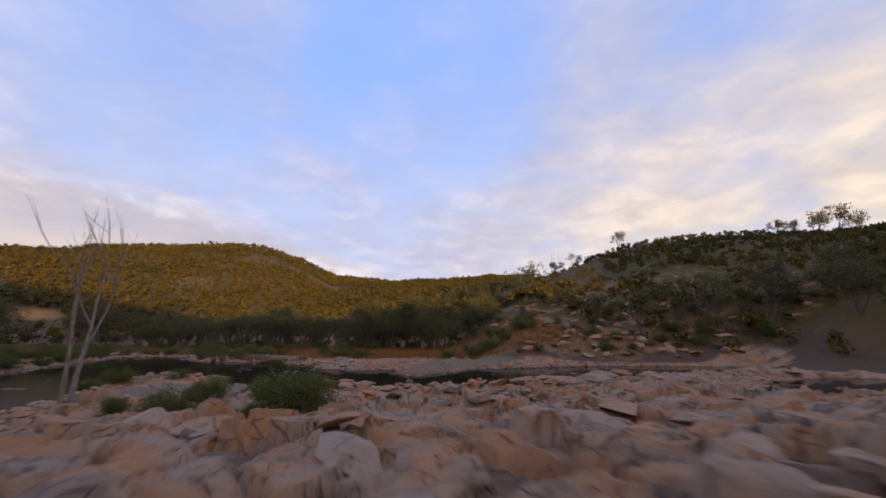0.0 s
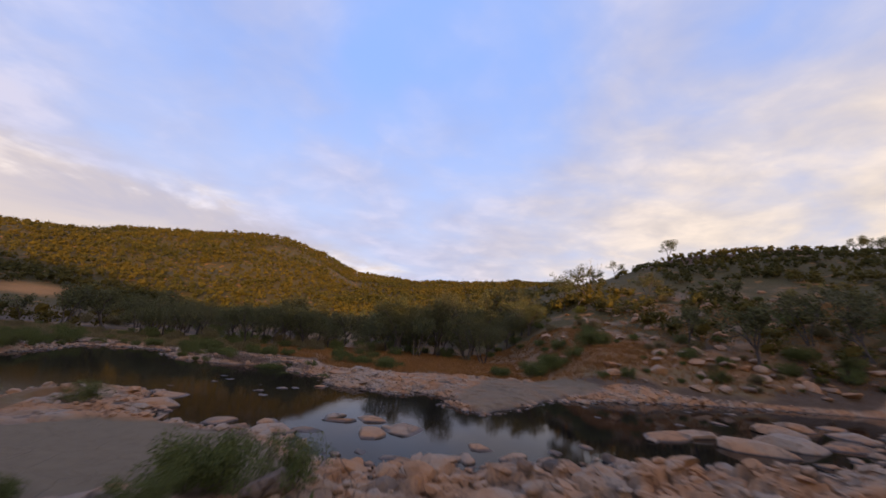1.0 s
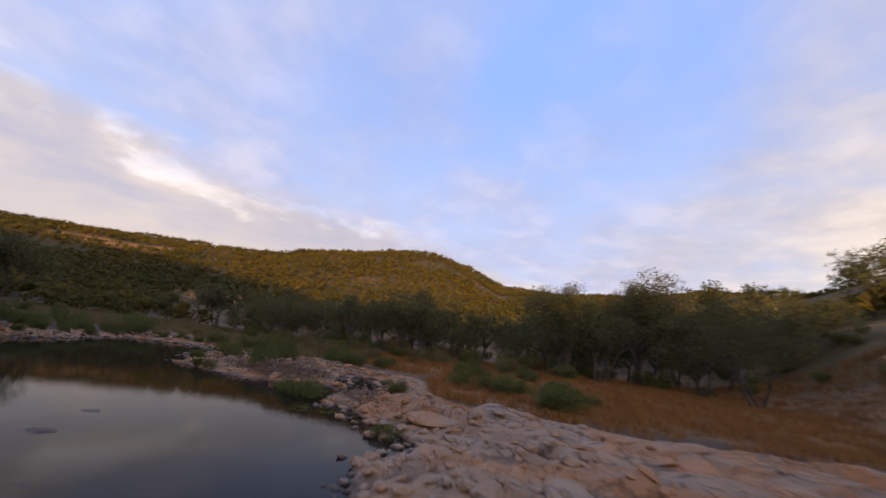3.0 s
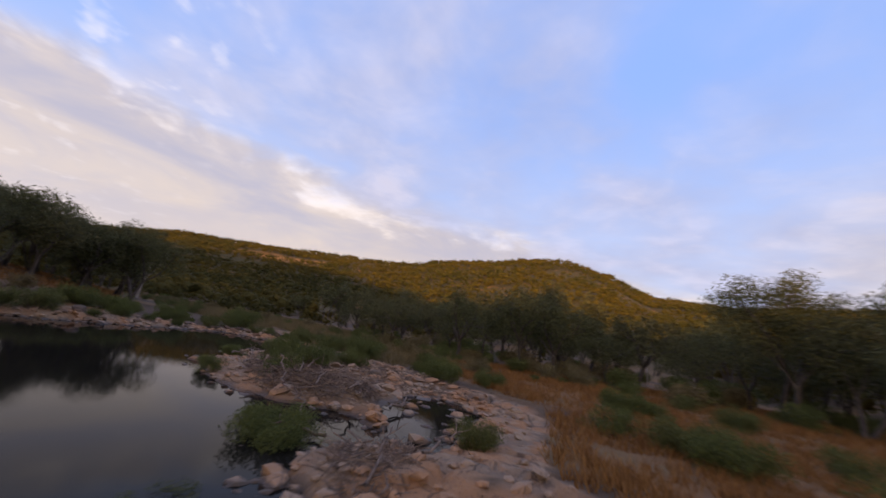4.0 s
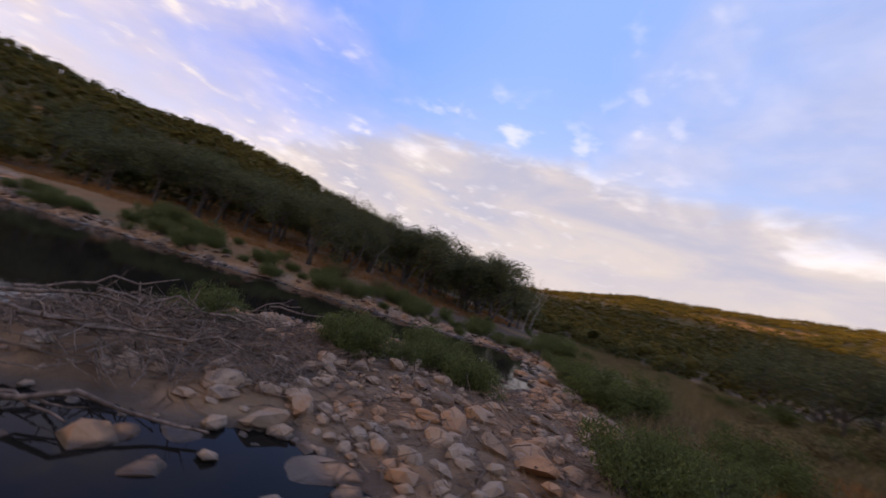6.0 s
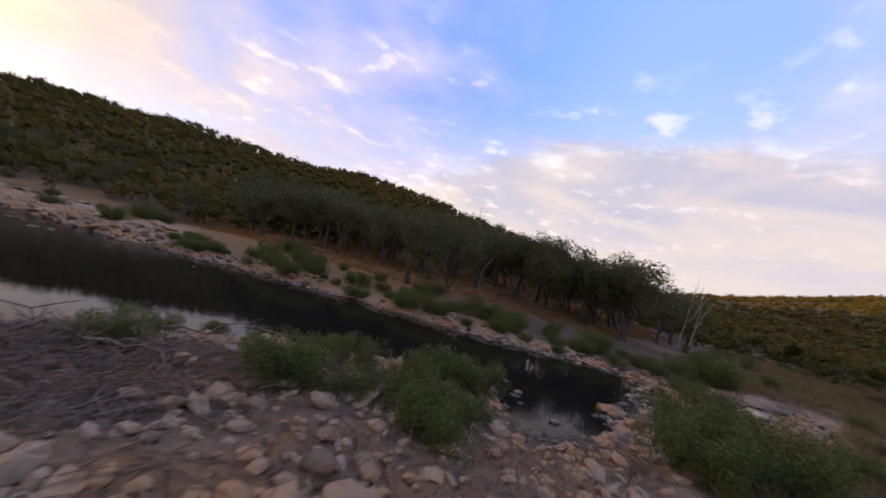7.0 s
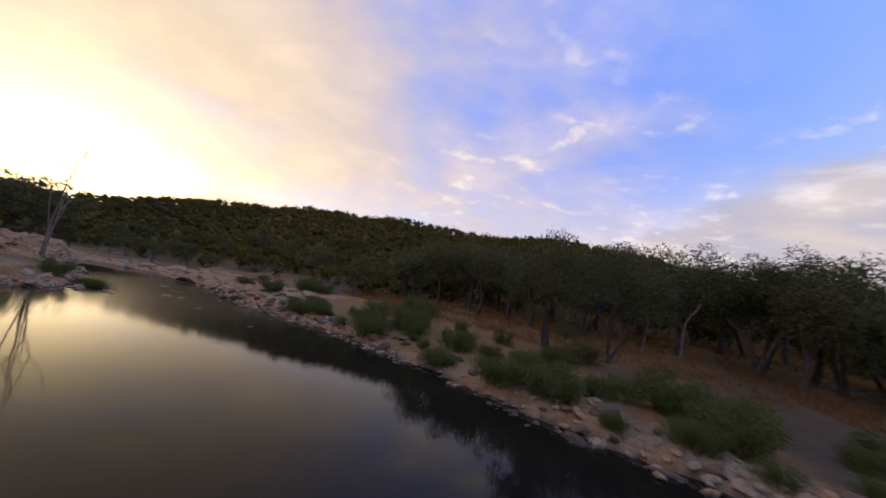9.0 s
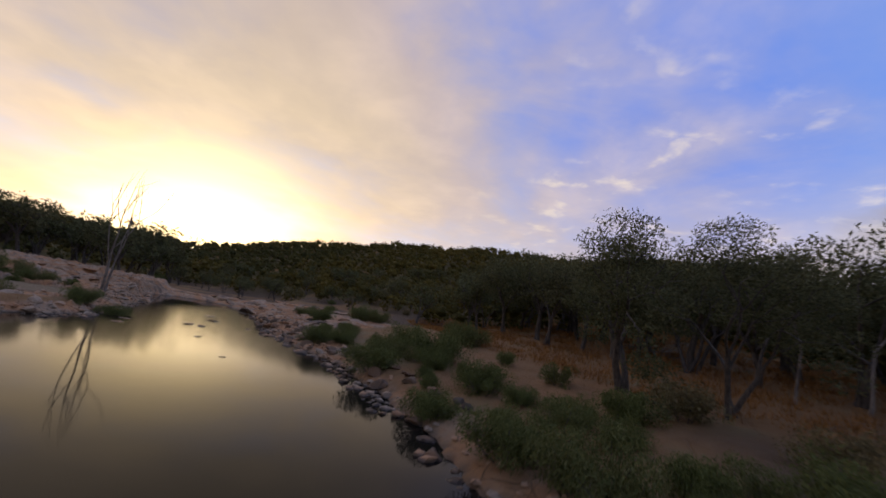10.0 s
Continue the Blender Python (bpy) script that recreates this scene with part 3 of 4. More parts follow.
def limb(rng, out, start, way, length, radius, depth, tips, bend=0.25, lift=0.12, sides=6, fork=(2, 3), fan=0.55):
    """A bough that wanders, tapers and forks; the ends of the last twigs go to tips."""
    n = 4 if depth else 3
    pts, p, w = [np.array(start, float)], np.array(start, float), np.array(way, float)
    for _ in range(n):
        w = w + rng.normal(0, bend, 3) * 0.5 + np.array([0, 0, lift])
        w /= np.linalg.norm(w)
        p = p + w * length / n
        pts.append(p.copy())
    end = radius * (0.62 if depth else 0.25)
    tube(out, pts, np.linspace(radius, end, n + 1), max(3, sides))
    if depth == 0:
        tips.append(p)
        return
    for k in range(rng.integers(fork[0], fork[1] + 1)):
        turn = rng.normal(0, fan, 3)
        at = pts[-1] if k < 2 else pts[-2]
        nw = w + turn
        limb(rng, out, at, nw / np.linalg.norm(nw), length * rng.uniform(0.6, 0.85), end * rng.uniform(0.65, 0.95), depth - 1, tips, bend, lift, sides - 1, fork, fan)


def leaves(rng, centres, radii, count, size, width, droop=0.4, flat=0.75):
    """Diamond leaves scattered through clumps."""
    centres = np.repeat(np.asarray(centres, float), count, axis=0)
    radii = np.repeat(np.asarray(radii, float), count)
    n = len(centres)
    v = rng.normal(size=(n, 3))
    v /= np.linalg.norm(v, axis=1, keepdims=True)
    c = centres + v * (radii * rng.uniform(0.25, 1.0, n) ** 0.6)[:, None] * np.array([1, 1, flat])
    a = rng.normal(size=(n, 3)) + np.array([0, 0, -droop])
    a /= np.linalg.norm(a, axis=1, keepdims=True)
    b = np.cross(a, rng.normal(size=(n, 3)))
    b /= np.linalg.norm(b, axis=1, keepdims=True)
    s = rng.uniform(0.6, 1.3, n)[:, None] * size
    verts = np.stack([c - a * s, c + b * s * width, c + a * s, c - b * s * width], 1).reshape(-1, 3)
    return verts, np.arange(4 * n).reshape(-1, 4)


def make_tree(name, seed, height, label, pale=False, per=105, spread=0.5, size=0.15, dense=0.95, leaf=None):
    rng = np.random.default_rng(seed)
    thing = empty(name)
    out, tips = [[], []], []
    r0 = 0.019 * height + 0.02
    stems = rng.integers(1, 4)
    tops = []
    for j in range(stems):
        stem = height * rng.uniform(0.22, 0.32)
        lean = rng.normal(0, 0.10 if stems == 1 else 0.28, 2)
        foot = np.array([0.18 * j * math.cos(2.1 * j), 0.18 * j * math.sin(2.1 * j), 0])
        top = foot + np.array([lean[0] * stem, lean[1] * stem, stem])
        r = r0 / math.sqrt(stems) * 1.15
        tube(out, [foot + (0, 0, -0.25), foot + (0, 0, 0.05), (foot + top) / 2 + rng.normal(0, 0.05, 3), top], [r * 1.35, r * 1.1, r * 0.9, r * 0.8], 6)
        tops.append(top)
        for k in range(4 if stems == 1 else 2):
            t = 2 * math.pi * (k + rng.uniform(0, 0.5)) / 4 + 2.1 * j
            way = np.array([math.cos(t) * spread + lean[0], math.sin(t) * spread + lean[1], 0.9])
            limb(rng, out, top, way / np.linalg.norm(way), height * 0.27, r * 0.6, 2, tips, 0.3, 0.06, 4)
    top = np.mean(tops, axis=0)
    mesh_object("trunk", out[0], out[1], PALE_BARK if pale else BARK, thing, smooth=True)
    tips = np.array(tips)
    tips = tips[rng.permutation(len(tips))[:30]]
    inner = top + (tips - top) * rng.uniform(0.45, 0.8, (len(tips), 1)) + rng.normal(0, 0.25, tips.shape)
    hang = tips[::2] + np.array([0, 0, -0.14 * height]) + rng.normal(0, 0.2, tips[::2].shape)
    tips = np.concatenate([tips, inner[::2], hang])
    v, f = leaves(rng, tips, rng.uniform(0.08, 0.135, len(tips)) * height * dense, per * 45 // 100, size * 1.12, 0.3)
    mesh_object("crown", v, f, leaf or LEAF_TREE, thing)
    return tagged(thing, label, "tree", "river gums")


def make_shrub(name, seed, label, per=70, leaf=None, tall=1.0, group="river shrubs", size=0.075):
    rng = np.random.default_rng(seed)
    thing = empty(name)
    out, tips = [[], []], []
    for k in range(9):
        t = 2 * math.pi * k / 9 + rng.uniform(0, 0.5)
        way = np.array([math.cos(t) * 0.75, math.sin(t) * 0.75, 0.45 + rng.uniform(0, 0.8)])
        limb(rng, out, (0.08 * math.cos(t), 0.08 * math.sin(t), -0.12), way / np.linalg.norm(way), 0.42 * tall, 0.016, 1, tips, 0.35, 0.15, 3)
    mesh_object("branchwork", out[0], out[1], BARK, thing)
    tips = np.array(tips)
    cores = np.concatenate([tips, tips * np.array([0.62, 0.62, 0.6])])
    v, f = leaves(rng, cores, rng.uniform(0.15, 0.26, len(cores)), per // 2, size, 0.30, -0.9, 1.0)
    mesh_object("foliage", v, f, leaf or LEAF_SHRUB, thing)
    return tagged(thing, label, "shrub", group)


def make_dead_tree(name, seed, height, label, stems=2, bark=PALE_BARK):
    rng = np.random.default_rng(seed)
    thing = empty(name)
    for k in range(stems):
        out, tips = [[], []], []
        t = 2.4 * k + 0.4
        lean = np.array([math.cos(t) * 0.14 + 0.05, math.sin(t) * 0.12, 1.0])
        limb(rng, out, (0.12 * math.cos(t), 0.12 * math.sin(t), -0.2), lean / np.linalg.norm(lean), height * (0.36 - 0.07 * k), 0.011 * height - 0.008 * k, 3, tips, 0.14, 0.12, 7, (2, 3), 0.36)
        mesh_object("stem", out[0], out[1], bark, thing, smooth=True)
    return tagged(thing, label, "dead tree")


def at(x, y, scale=1.0, turn=0.0, sink=0.0, tilt=0.0):
    return Matrix.Translation((x, y, ground_z(x, y) - sink)) @ Euler((radians(tilt), 0, radians(turn))).to_matrix().to_4x4() @ Matrix.Diagonal((scale, scale, scale, 1))


def plant(kinds, spots, sink=0.05, grow=1.0):
    """Stand copies of the kinds at (x, y, scale) spots; the first of each kind is the thing itself."""
    used = set()
    for k, (x, y, s) in enumerate(spots):
        kind = kinds[(k * 7 + 3 * (k // len(kinds))) % len(kinds)]
        m = at(x, y, s * grow, (k * 137.5) % 360, sink)
        if kind.name not in used:
            used.add(kind.name)
            kind.matrix_basis = m
        else:
            copy_thing(kind, m)


def shore_gap(x, y):
    return np.minimum.reduce([outline(x, y, p) for p in POOLS])


def scatter(rng, poly, count, apart, dry=None, tries=60):
    """Spots inside an outline, no nearer than apart to one another; dry: least and most distance from the water."""
    box = np.array(poly, float)
    spots = []
    n = count * tries
    xs, ys = rng.uniform(box[:, 0].min(), box[:, 0].max(), n), rng.uniform(box[:, 1].min(), box[:, 1].max(), n)
    fine = outline(xs, ys, poly) < 0
    if dry:
        gap = shore_gap(xs, ys)
        fine &= (gap > dry[0]) & (gap < dry[1])
    for x, y in zip(xs[fine], ys[fine]):
        if all((x - a) ** 2 + (y - b) ** 2 > apart * apart for a, b in spots):
            spots.append((x, y))
            if len(spots) >= count:
                break
    return spots


# ---------------------------------------------------------------- trees
gums = [make_tree("gum_tree", 11, 6.0, "dark olive gum tree with bare lower trunk on the river bank", per=62, size=0.17),
        make_tree("gum_tree", 12, 6.0, "dark olive gum tree with forked trunk and ragged crown", per=62, spread=0.65, size=0.17),
        make_tree("gum_tree", 13, 6.0, "slender grey-green gum tree with open crown", per=50, spread=0.4, size=0.17),
        make_tree("gum_tree", 14, 6.0, "broad shady gum tree with low dark crown", per=74, spread=0.8, size=0.17),
        make_tree("gum_tree", 15, 6.0, "thin dark gum tree with drooping crown", per=46, spread=0.55, size=0.16)]

rng = np.random.default_rng(3)
WEST_WOOD = [(-50, -12), (-52, 10), (-56, 28), (-58, 40), (-64, 52), (-72, 58), (-95, 62), (-130, 60), (-125, 20), (-95, -20), (-70, -40)]
west = [(x, y, rng.uniform(0.85, 1.35)) for x, y in scatter(rng, WEST_WOOD, 84, 4.6, (9.0, 120))]
WEST_FRONT = [(-50, 6), (-54, 24), (-57, 38), (-63, 51), (-70, 57), (-80, 61), (-74, 46), (-68, 30), (-62, 8)]
west += [(x, y, rng.uniform(0.95, 1.3)) for x, y in scatter(rng, WEST_FRONT, 34, 3.3, (8.0, 60))]
NORTH_WOOD = [(-95, 90), (-60, 90), (-36, 88), (-18, 92), (2, 98), (16, 106), (24, 130), (8, 165), (-60, 180), (-120, 140)]
north = [(x, y, rng.uniform(0.9, 1.5) * (1.0 + 0.25 * min(1, max(0, (x + 40) / 20)))) for x, y in scatter(rng, NORTH_WOOD, 84, 5.6)]
NORTH_EDGE = [(-64, 84), (-34, 82), (-14, 87), (4, 93), (20, 101), (20, 109), (-20, 98), (-64, 96)]
north_edge = [(x, y, rng.uniform(0.8, 1.3)) for x, y in scatter(rng, NORTH_EDGE, 36, 3.4)]
east = [(38.4, 65.8, 1.5), (33, 72, 1.1), (48, 70, 1.1), (52, 66, 1.2), (56, 72, 1.2), (60, 64, 1.2), (66, 70, 1.1), (70, 60, 1.1), (64, 54, 1.2), (76, 66, 1.1), (58, 80, 1.1),
        (95, 198, 1.7), (158, 174, 1.2), (163, 170, 1.5), (168, 165, 1.8), (172, 161, 1.9), (178, 156, 1.3), (76, 214, 1.4), (68, 226, 1.3),
        (60, 102, 0.9), (46, 112, 1.0), (26, 116, 1.3), (34, 122, 1.4), (5, 134, 2.2), (14, 138, 2.1), (20, 144, 2.0)]
tall = [(-51.4, 41.6, 1.42), (-53.6, 45.0, 1.15), (-59, 36.0, 1.1), (-63, 47, 1.1), (-67.5, 58.1, 1.25), (-70, 54, 1.2), (-8.5, 88, 1.7), (-4.5, 91, 1.75), (-12.5, 90, 1.6), (1, 86, 1.5), (4, 80, 1.25)]
SOUTH_WOOD = [(-50, 4), (-34, -14), (-16, -26), (-2, -40), (-4, -90), (-80, -74), (-92, -24)]
south_side = [(x, y, rng.uniform(0.6, 0.95)) for x, y in scatter(rng, SOUTH_WOOD, 38, 6.0, (16, 160))]
south_side += [(x, y, rng.uniform(0.55, 0.85)) for x, y in scatter(rng, [(-10, -22), (4, -34), (30, -60), (10, -90), (-20, -60)], 22, 4.5, (10, 160))]
stand = np.random.default_rng(19)
SHELF_WOOD = [(4, -32), (12, -23), (30, -17), (52, -10), (62, -28), (30, -48), (12, -44)]
south_side += [(x, y, stand.uniform(1.5, 1.9)) for x, y in scatter(stand, SHELF_WOOD, 34, 4.2)]
close = [p for p in west if p[0] > -70 and p[1] > 16] + north_edge
plant(gums, [p for p in west if p not in close] + north + east + south_side, 0.1)
bank_gums = [make_tree("gum_tree", 41, 6.0, "dark gum tree with many thin bare trunks and a dense crown", per=210, spread=0.6, size=0.092, dense=1.2),
             make_tree("gum_tree", 42, 6.0, "dull olive gum tree leaning over dry grass", per=190, spread=0.7, size=0.092, dense=1.2),
             make_tree("gum_tree", 43, 6.0, "dark bank tree with low drooping grey-green crown", per=230, spread=0.8, size=0.09, dense=1.2)]
plant(bank_gums, close, 0.1)
lofty = [make_tree("tall_gum_tree", 16, 6.0, "tall dark gum tree with open feathery crown", per=520, spread=0.6, size=0.055, dense=0.9),
         make_tree("tall_gum_tree", 17, 6.0, "tall slender gum tree with clumped crown", per=520, spread=0.5, size=0.055, dense=0.85)]
plant(lofty, tall, 0.1)

dead = make_dead_tree("dead_tree", 21, 5.2, "bare grey-brown dead tree with two leaning stems", bark=DEAD_BARK)
dead.matrix_basis = at(-14.6, 17.8, 2.6, 95)
snag = make_dead_tree("dead_tree", 22, 5.0, "bare pale dead tree among the bank scrub", 1)
snag.matrix_basis = at(-9.7, 102, 1.3, 0)
for k, (x, y, s) in enumerate([(-84, 60.8, 1.5), (-88, 61.4, 1.4), (-26, 104, 1.4), (66, 222, 2.4), (70, 226, 2.2), (-120, 0, 2.4), (14, 108, 1.3)]):
    copy_thing(snag, at(x, y, s, 70 * k))

grey_snag = make_dead_tree("dead_tree", 23, 5.0, "thin grey dead tree standing among the bank gums", 1, DEAD_BARK)
grey_snag.matrix_basis = at(-58.6, 42.6, 1.35, 30)
copy_thing(grey_snag, at(-60, 44, 1.2, 140))

# ---------------------------------------------------------------- shrubs
shrubs = [make_shrub("shrub", 31, "low olive-green river shrub with fine leaves", 520, size=0.025),
          make_shrub("shrub", 32, "rounded green shrub growing among bank stones", 540, size=0.025),
          make_shrub("shrub", 33, "open green shrub with thin stems showing", 400, tall=1.25, size=0.025),
          make_shrub("shrub", 34, "dense dark green shrub at the water's edge", 540, size=0.025)]
bushes = [make_shrub("bush", 35, "dull green bush on the wooded bank", 170, size=0.038, group="bank bushes"),
          make_shrub("bush", 36, "straw-coloured brush among dry grass", 170, leaf=REED, size=0.040, group="bank bushes"),
          make_shrub("bush", 37, "grey-green bush below the trees", 170, tall=1.2, size=0.040, group="bank bushes")]
near = [(-20.5, 28.3, 2.0), (-23.0, 28.6, 1.8), (-6.0, 20.4, 1.2), (-9.8, 20.8, 1.1), (-8.4, 16.6, 1.7), (-6.6, 16.6, 1.6), (-3.6, 15.2, 1.8), (-2.2, 15.6, 1.9), (-17.5, 30.8, 1.4), (-10.8, 16.2, 1.3),
        (-8.8, 60.2, 1.4), (-13.8, 65.6, 1.3), (-12.9, 50.9, 1.1), (9.6, 64.0, 2.0), (12.0, 65.6, 2.3), (15.0, 66.0, 2.2), (19.0, 70.6, 2.4), (5.0, 62.6, 1.4), (30, 66.6, 2.2), (34, 66.2, 2.0), (44, 67, 2.2),
        (-16.0, 65.4, 1.5), (-16.8, 73.0, 1.5), (-12.4, 64.4, 1.2), (-10.0, 68.4, 1.4), (-7.6, 64.6, 1.2), (-17.2, 58.9, 0.75), (-20.4, 54.9, 1.2), (-21.6, 55.2, 1.3), (-19.4, 54.4, 1.0), (-17.2, 51.8, 0.7), (-16.2, 52.2, 0.6),
        (-26.6, 67.4, 1.2), (-25.0, 69.8, 1.1), (-27.8, 69.0, 1.3), (-30.0, 68.8, 1.1), (-31.1, 62.0, 1.1), (-29.8, 61.4, 1.0), (-28.6, 60.4, 1.0), (-30.0, 63.4, 0.95), (-26.2, 57.4, 1.35), (-32.1, 57.6, 1.15), (-33.2, 61.0, 1.1), (-34.4, 61.6, 1.1), (-28.8, 68.2, 1.25), (-31.0, 71.0, 1.2), (-18.4, 72.8, 1.4), (-17.0, 80.0, 1.5), (-13.8, 76.0, 1.2),
        (-6.4, 22.8, 1.5), (-4.0, 22.4, 1.5), (-8.2, 18.4, 1.6),
        (-34.7, 67.4, 1.4), (-27.8, 55.4, 0.8), (-29.1, 55.6, 0.8), (-28.7, 60.2, 1.1), (-31.4, 59.4, 1.3), (-32.3, 62.9, 1.1), (-38.1, 66.9, 1.3), (-43.5, 67.2, 1.3), (-46.0, 67.0, 1.5), (-36.4, 68.6, 1.6),
        (-38.4, 30.4, 1.0), (-42.6, 31.6, 2.2), (-44.2, 36.0, 1.8), (-47.0, 28.0, 2.0), (-46.4, 47.4, 1.4), (-47.6, 50.6, 1.4), (-49.6, 52.2, 1.6), (-51.4, 53.6, 1.5), (-52.8, 56.2, 1.4), (-53.6, 59.4, 1.5), (-45.4, 42.4, 1.6),
        (-49.0, 46.0, 1.8), (-38.0, 7.7, 2.0), (-40.0, 9.4, 1.6), (-31.4, -9.4, 2.0), (-34, 14, 1.6), (-30, 4, 1.4), (-52.6, 64.4, 2.0), (-55.8, 66.2, 2.0)]
strip = [(x, y, rng.uniform(0.8, 1.4)) for x, y in scatter(rng, [(-30, -8), (-36, 8), (-44, 26), (-48, 40), (-52, 52), (-56, 62), (-64, 56), (-56, 28), (-50, 0), (-40, -20)], 24, 3.0, (2.0, 9.0))]
meadow = [(x, y, rng.uniform(0.7, 1.5)) for x, y in scatter(rng, [(-52, 66), (-44, 68), (-32, 70), (-30, 72), (-26, 80), (-24, 90), (-36, 92), (-70, 92), (-110, 84), (-120, 66), (-80, 60)], 84, 2.8, (1.0, 120))]
slope = [(x, y, rng.uniform(0.9, 2.0)) for x, y in scatter(rng, [(10, 84), (26, 60), (60, 60), (90, 110), (54, 140), (12, 110)], 84, 3.2, (3, 120))]
hillside = [(x, y, rng.uniform(1.0, 1.9)) for x, y in scatter(rng, SOUTH_WOOD, 26, 5.0, (8.0, 70))]
under = [(x, y, rng.uniform(1.8, 3.2)) for x, y in scatter(rng, NORTH_WOOD, 14, 6.0)]
under += [(x, y, rng.uniform(1.6, 2.8)) for x, y in scatter(rng, [(-60, 92), (-30, 94), (-16, 98), (4, 100), (20, 102), (18, 110), (-60, 106)], 14, 4.0)]
under += [(x, y, rng.uniform(1.3, 2.4)) for x, y in scatter(rng, [(-64, 80), (-34, 79), (-14, 84), (4, 90), (20, 98), (20, 104), (-20, 92), (-64, 92)], 36, 2.8)]
under += [(x, y, rng.uniform(1.6, 2.8)) for x, y in scatter(rng, [(44, 62), (80, 56), (84, 74), (56, 84), (46, 74)], 16, 3.0)]
under += [(x, y, rng.uniform(0.6, 1.4)) for x, y in scatter(rng, [(14, 57), (30, 59), (48, 60), (62, 62), (50, 69), (26, 67)], 30, 2.2, (1.5, 40))]
under += [(x, y, stand.uniform(1.4, 2.4)) for x, y in scatter(stand, SHELF_WOOD, 16, 4.0)]
overhang = [(x, y, rng.uniform(0.7, 1.35)) for x, y in scatter(rng, [(-36, 20), (-42, 32), (-47, 45), (-50, 56), (-54, 62), (-52, 66), (-46, 66), (-42, 44), (-36, 30)], 40, 1.6, (0.6, 5.5))]
plant(shrubs, near + overhang, 0.04, 0.86)
plant(bushes, strip + meadow + slope + under + hillside, 0.04, 1.0)


# ---------------------------------------------------------------- far woods, one body of crowns
GOLD = (1 + math.sqrt(5)) / 2
BALL = np.array([(-1, GOLD, 0), (1, GOLD, 0), (-1, -GOLD, 0), (1, -GOLD, 0), (0, -1, GOLD), (0, 1, GOLD), (0, -1, -GOLD), (0, 1, -GOLD), (GOLD, 0, -1), (GOLD, 0, 1), (-GOLD, 0, -1), (-GOLD, 0, 1)]) / 1.9
BALL_FACES = np.array([(0, 11, 5), (0, 5, 1), (0, 1, 7), (0, 7, 10), (0, 10, 11), (1, 5, 9), (5, 11, 4), (11, 10, 2), (10, 7, 6), (7, 1, 8),
                       (3, 9, 4), (3, 4, 2), (3, 2, 6), (3, 6, 8), (3, 8, 9), (4, 9, 5), (2, 4, 11), (6, 2, 10), (8, 6, 7), (9, 8, 1)])


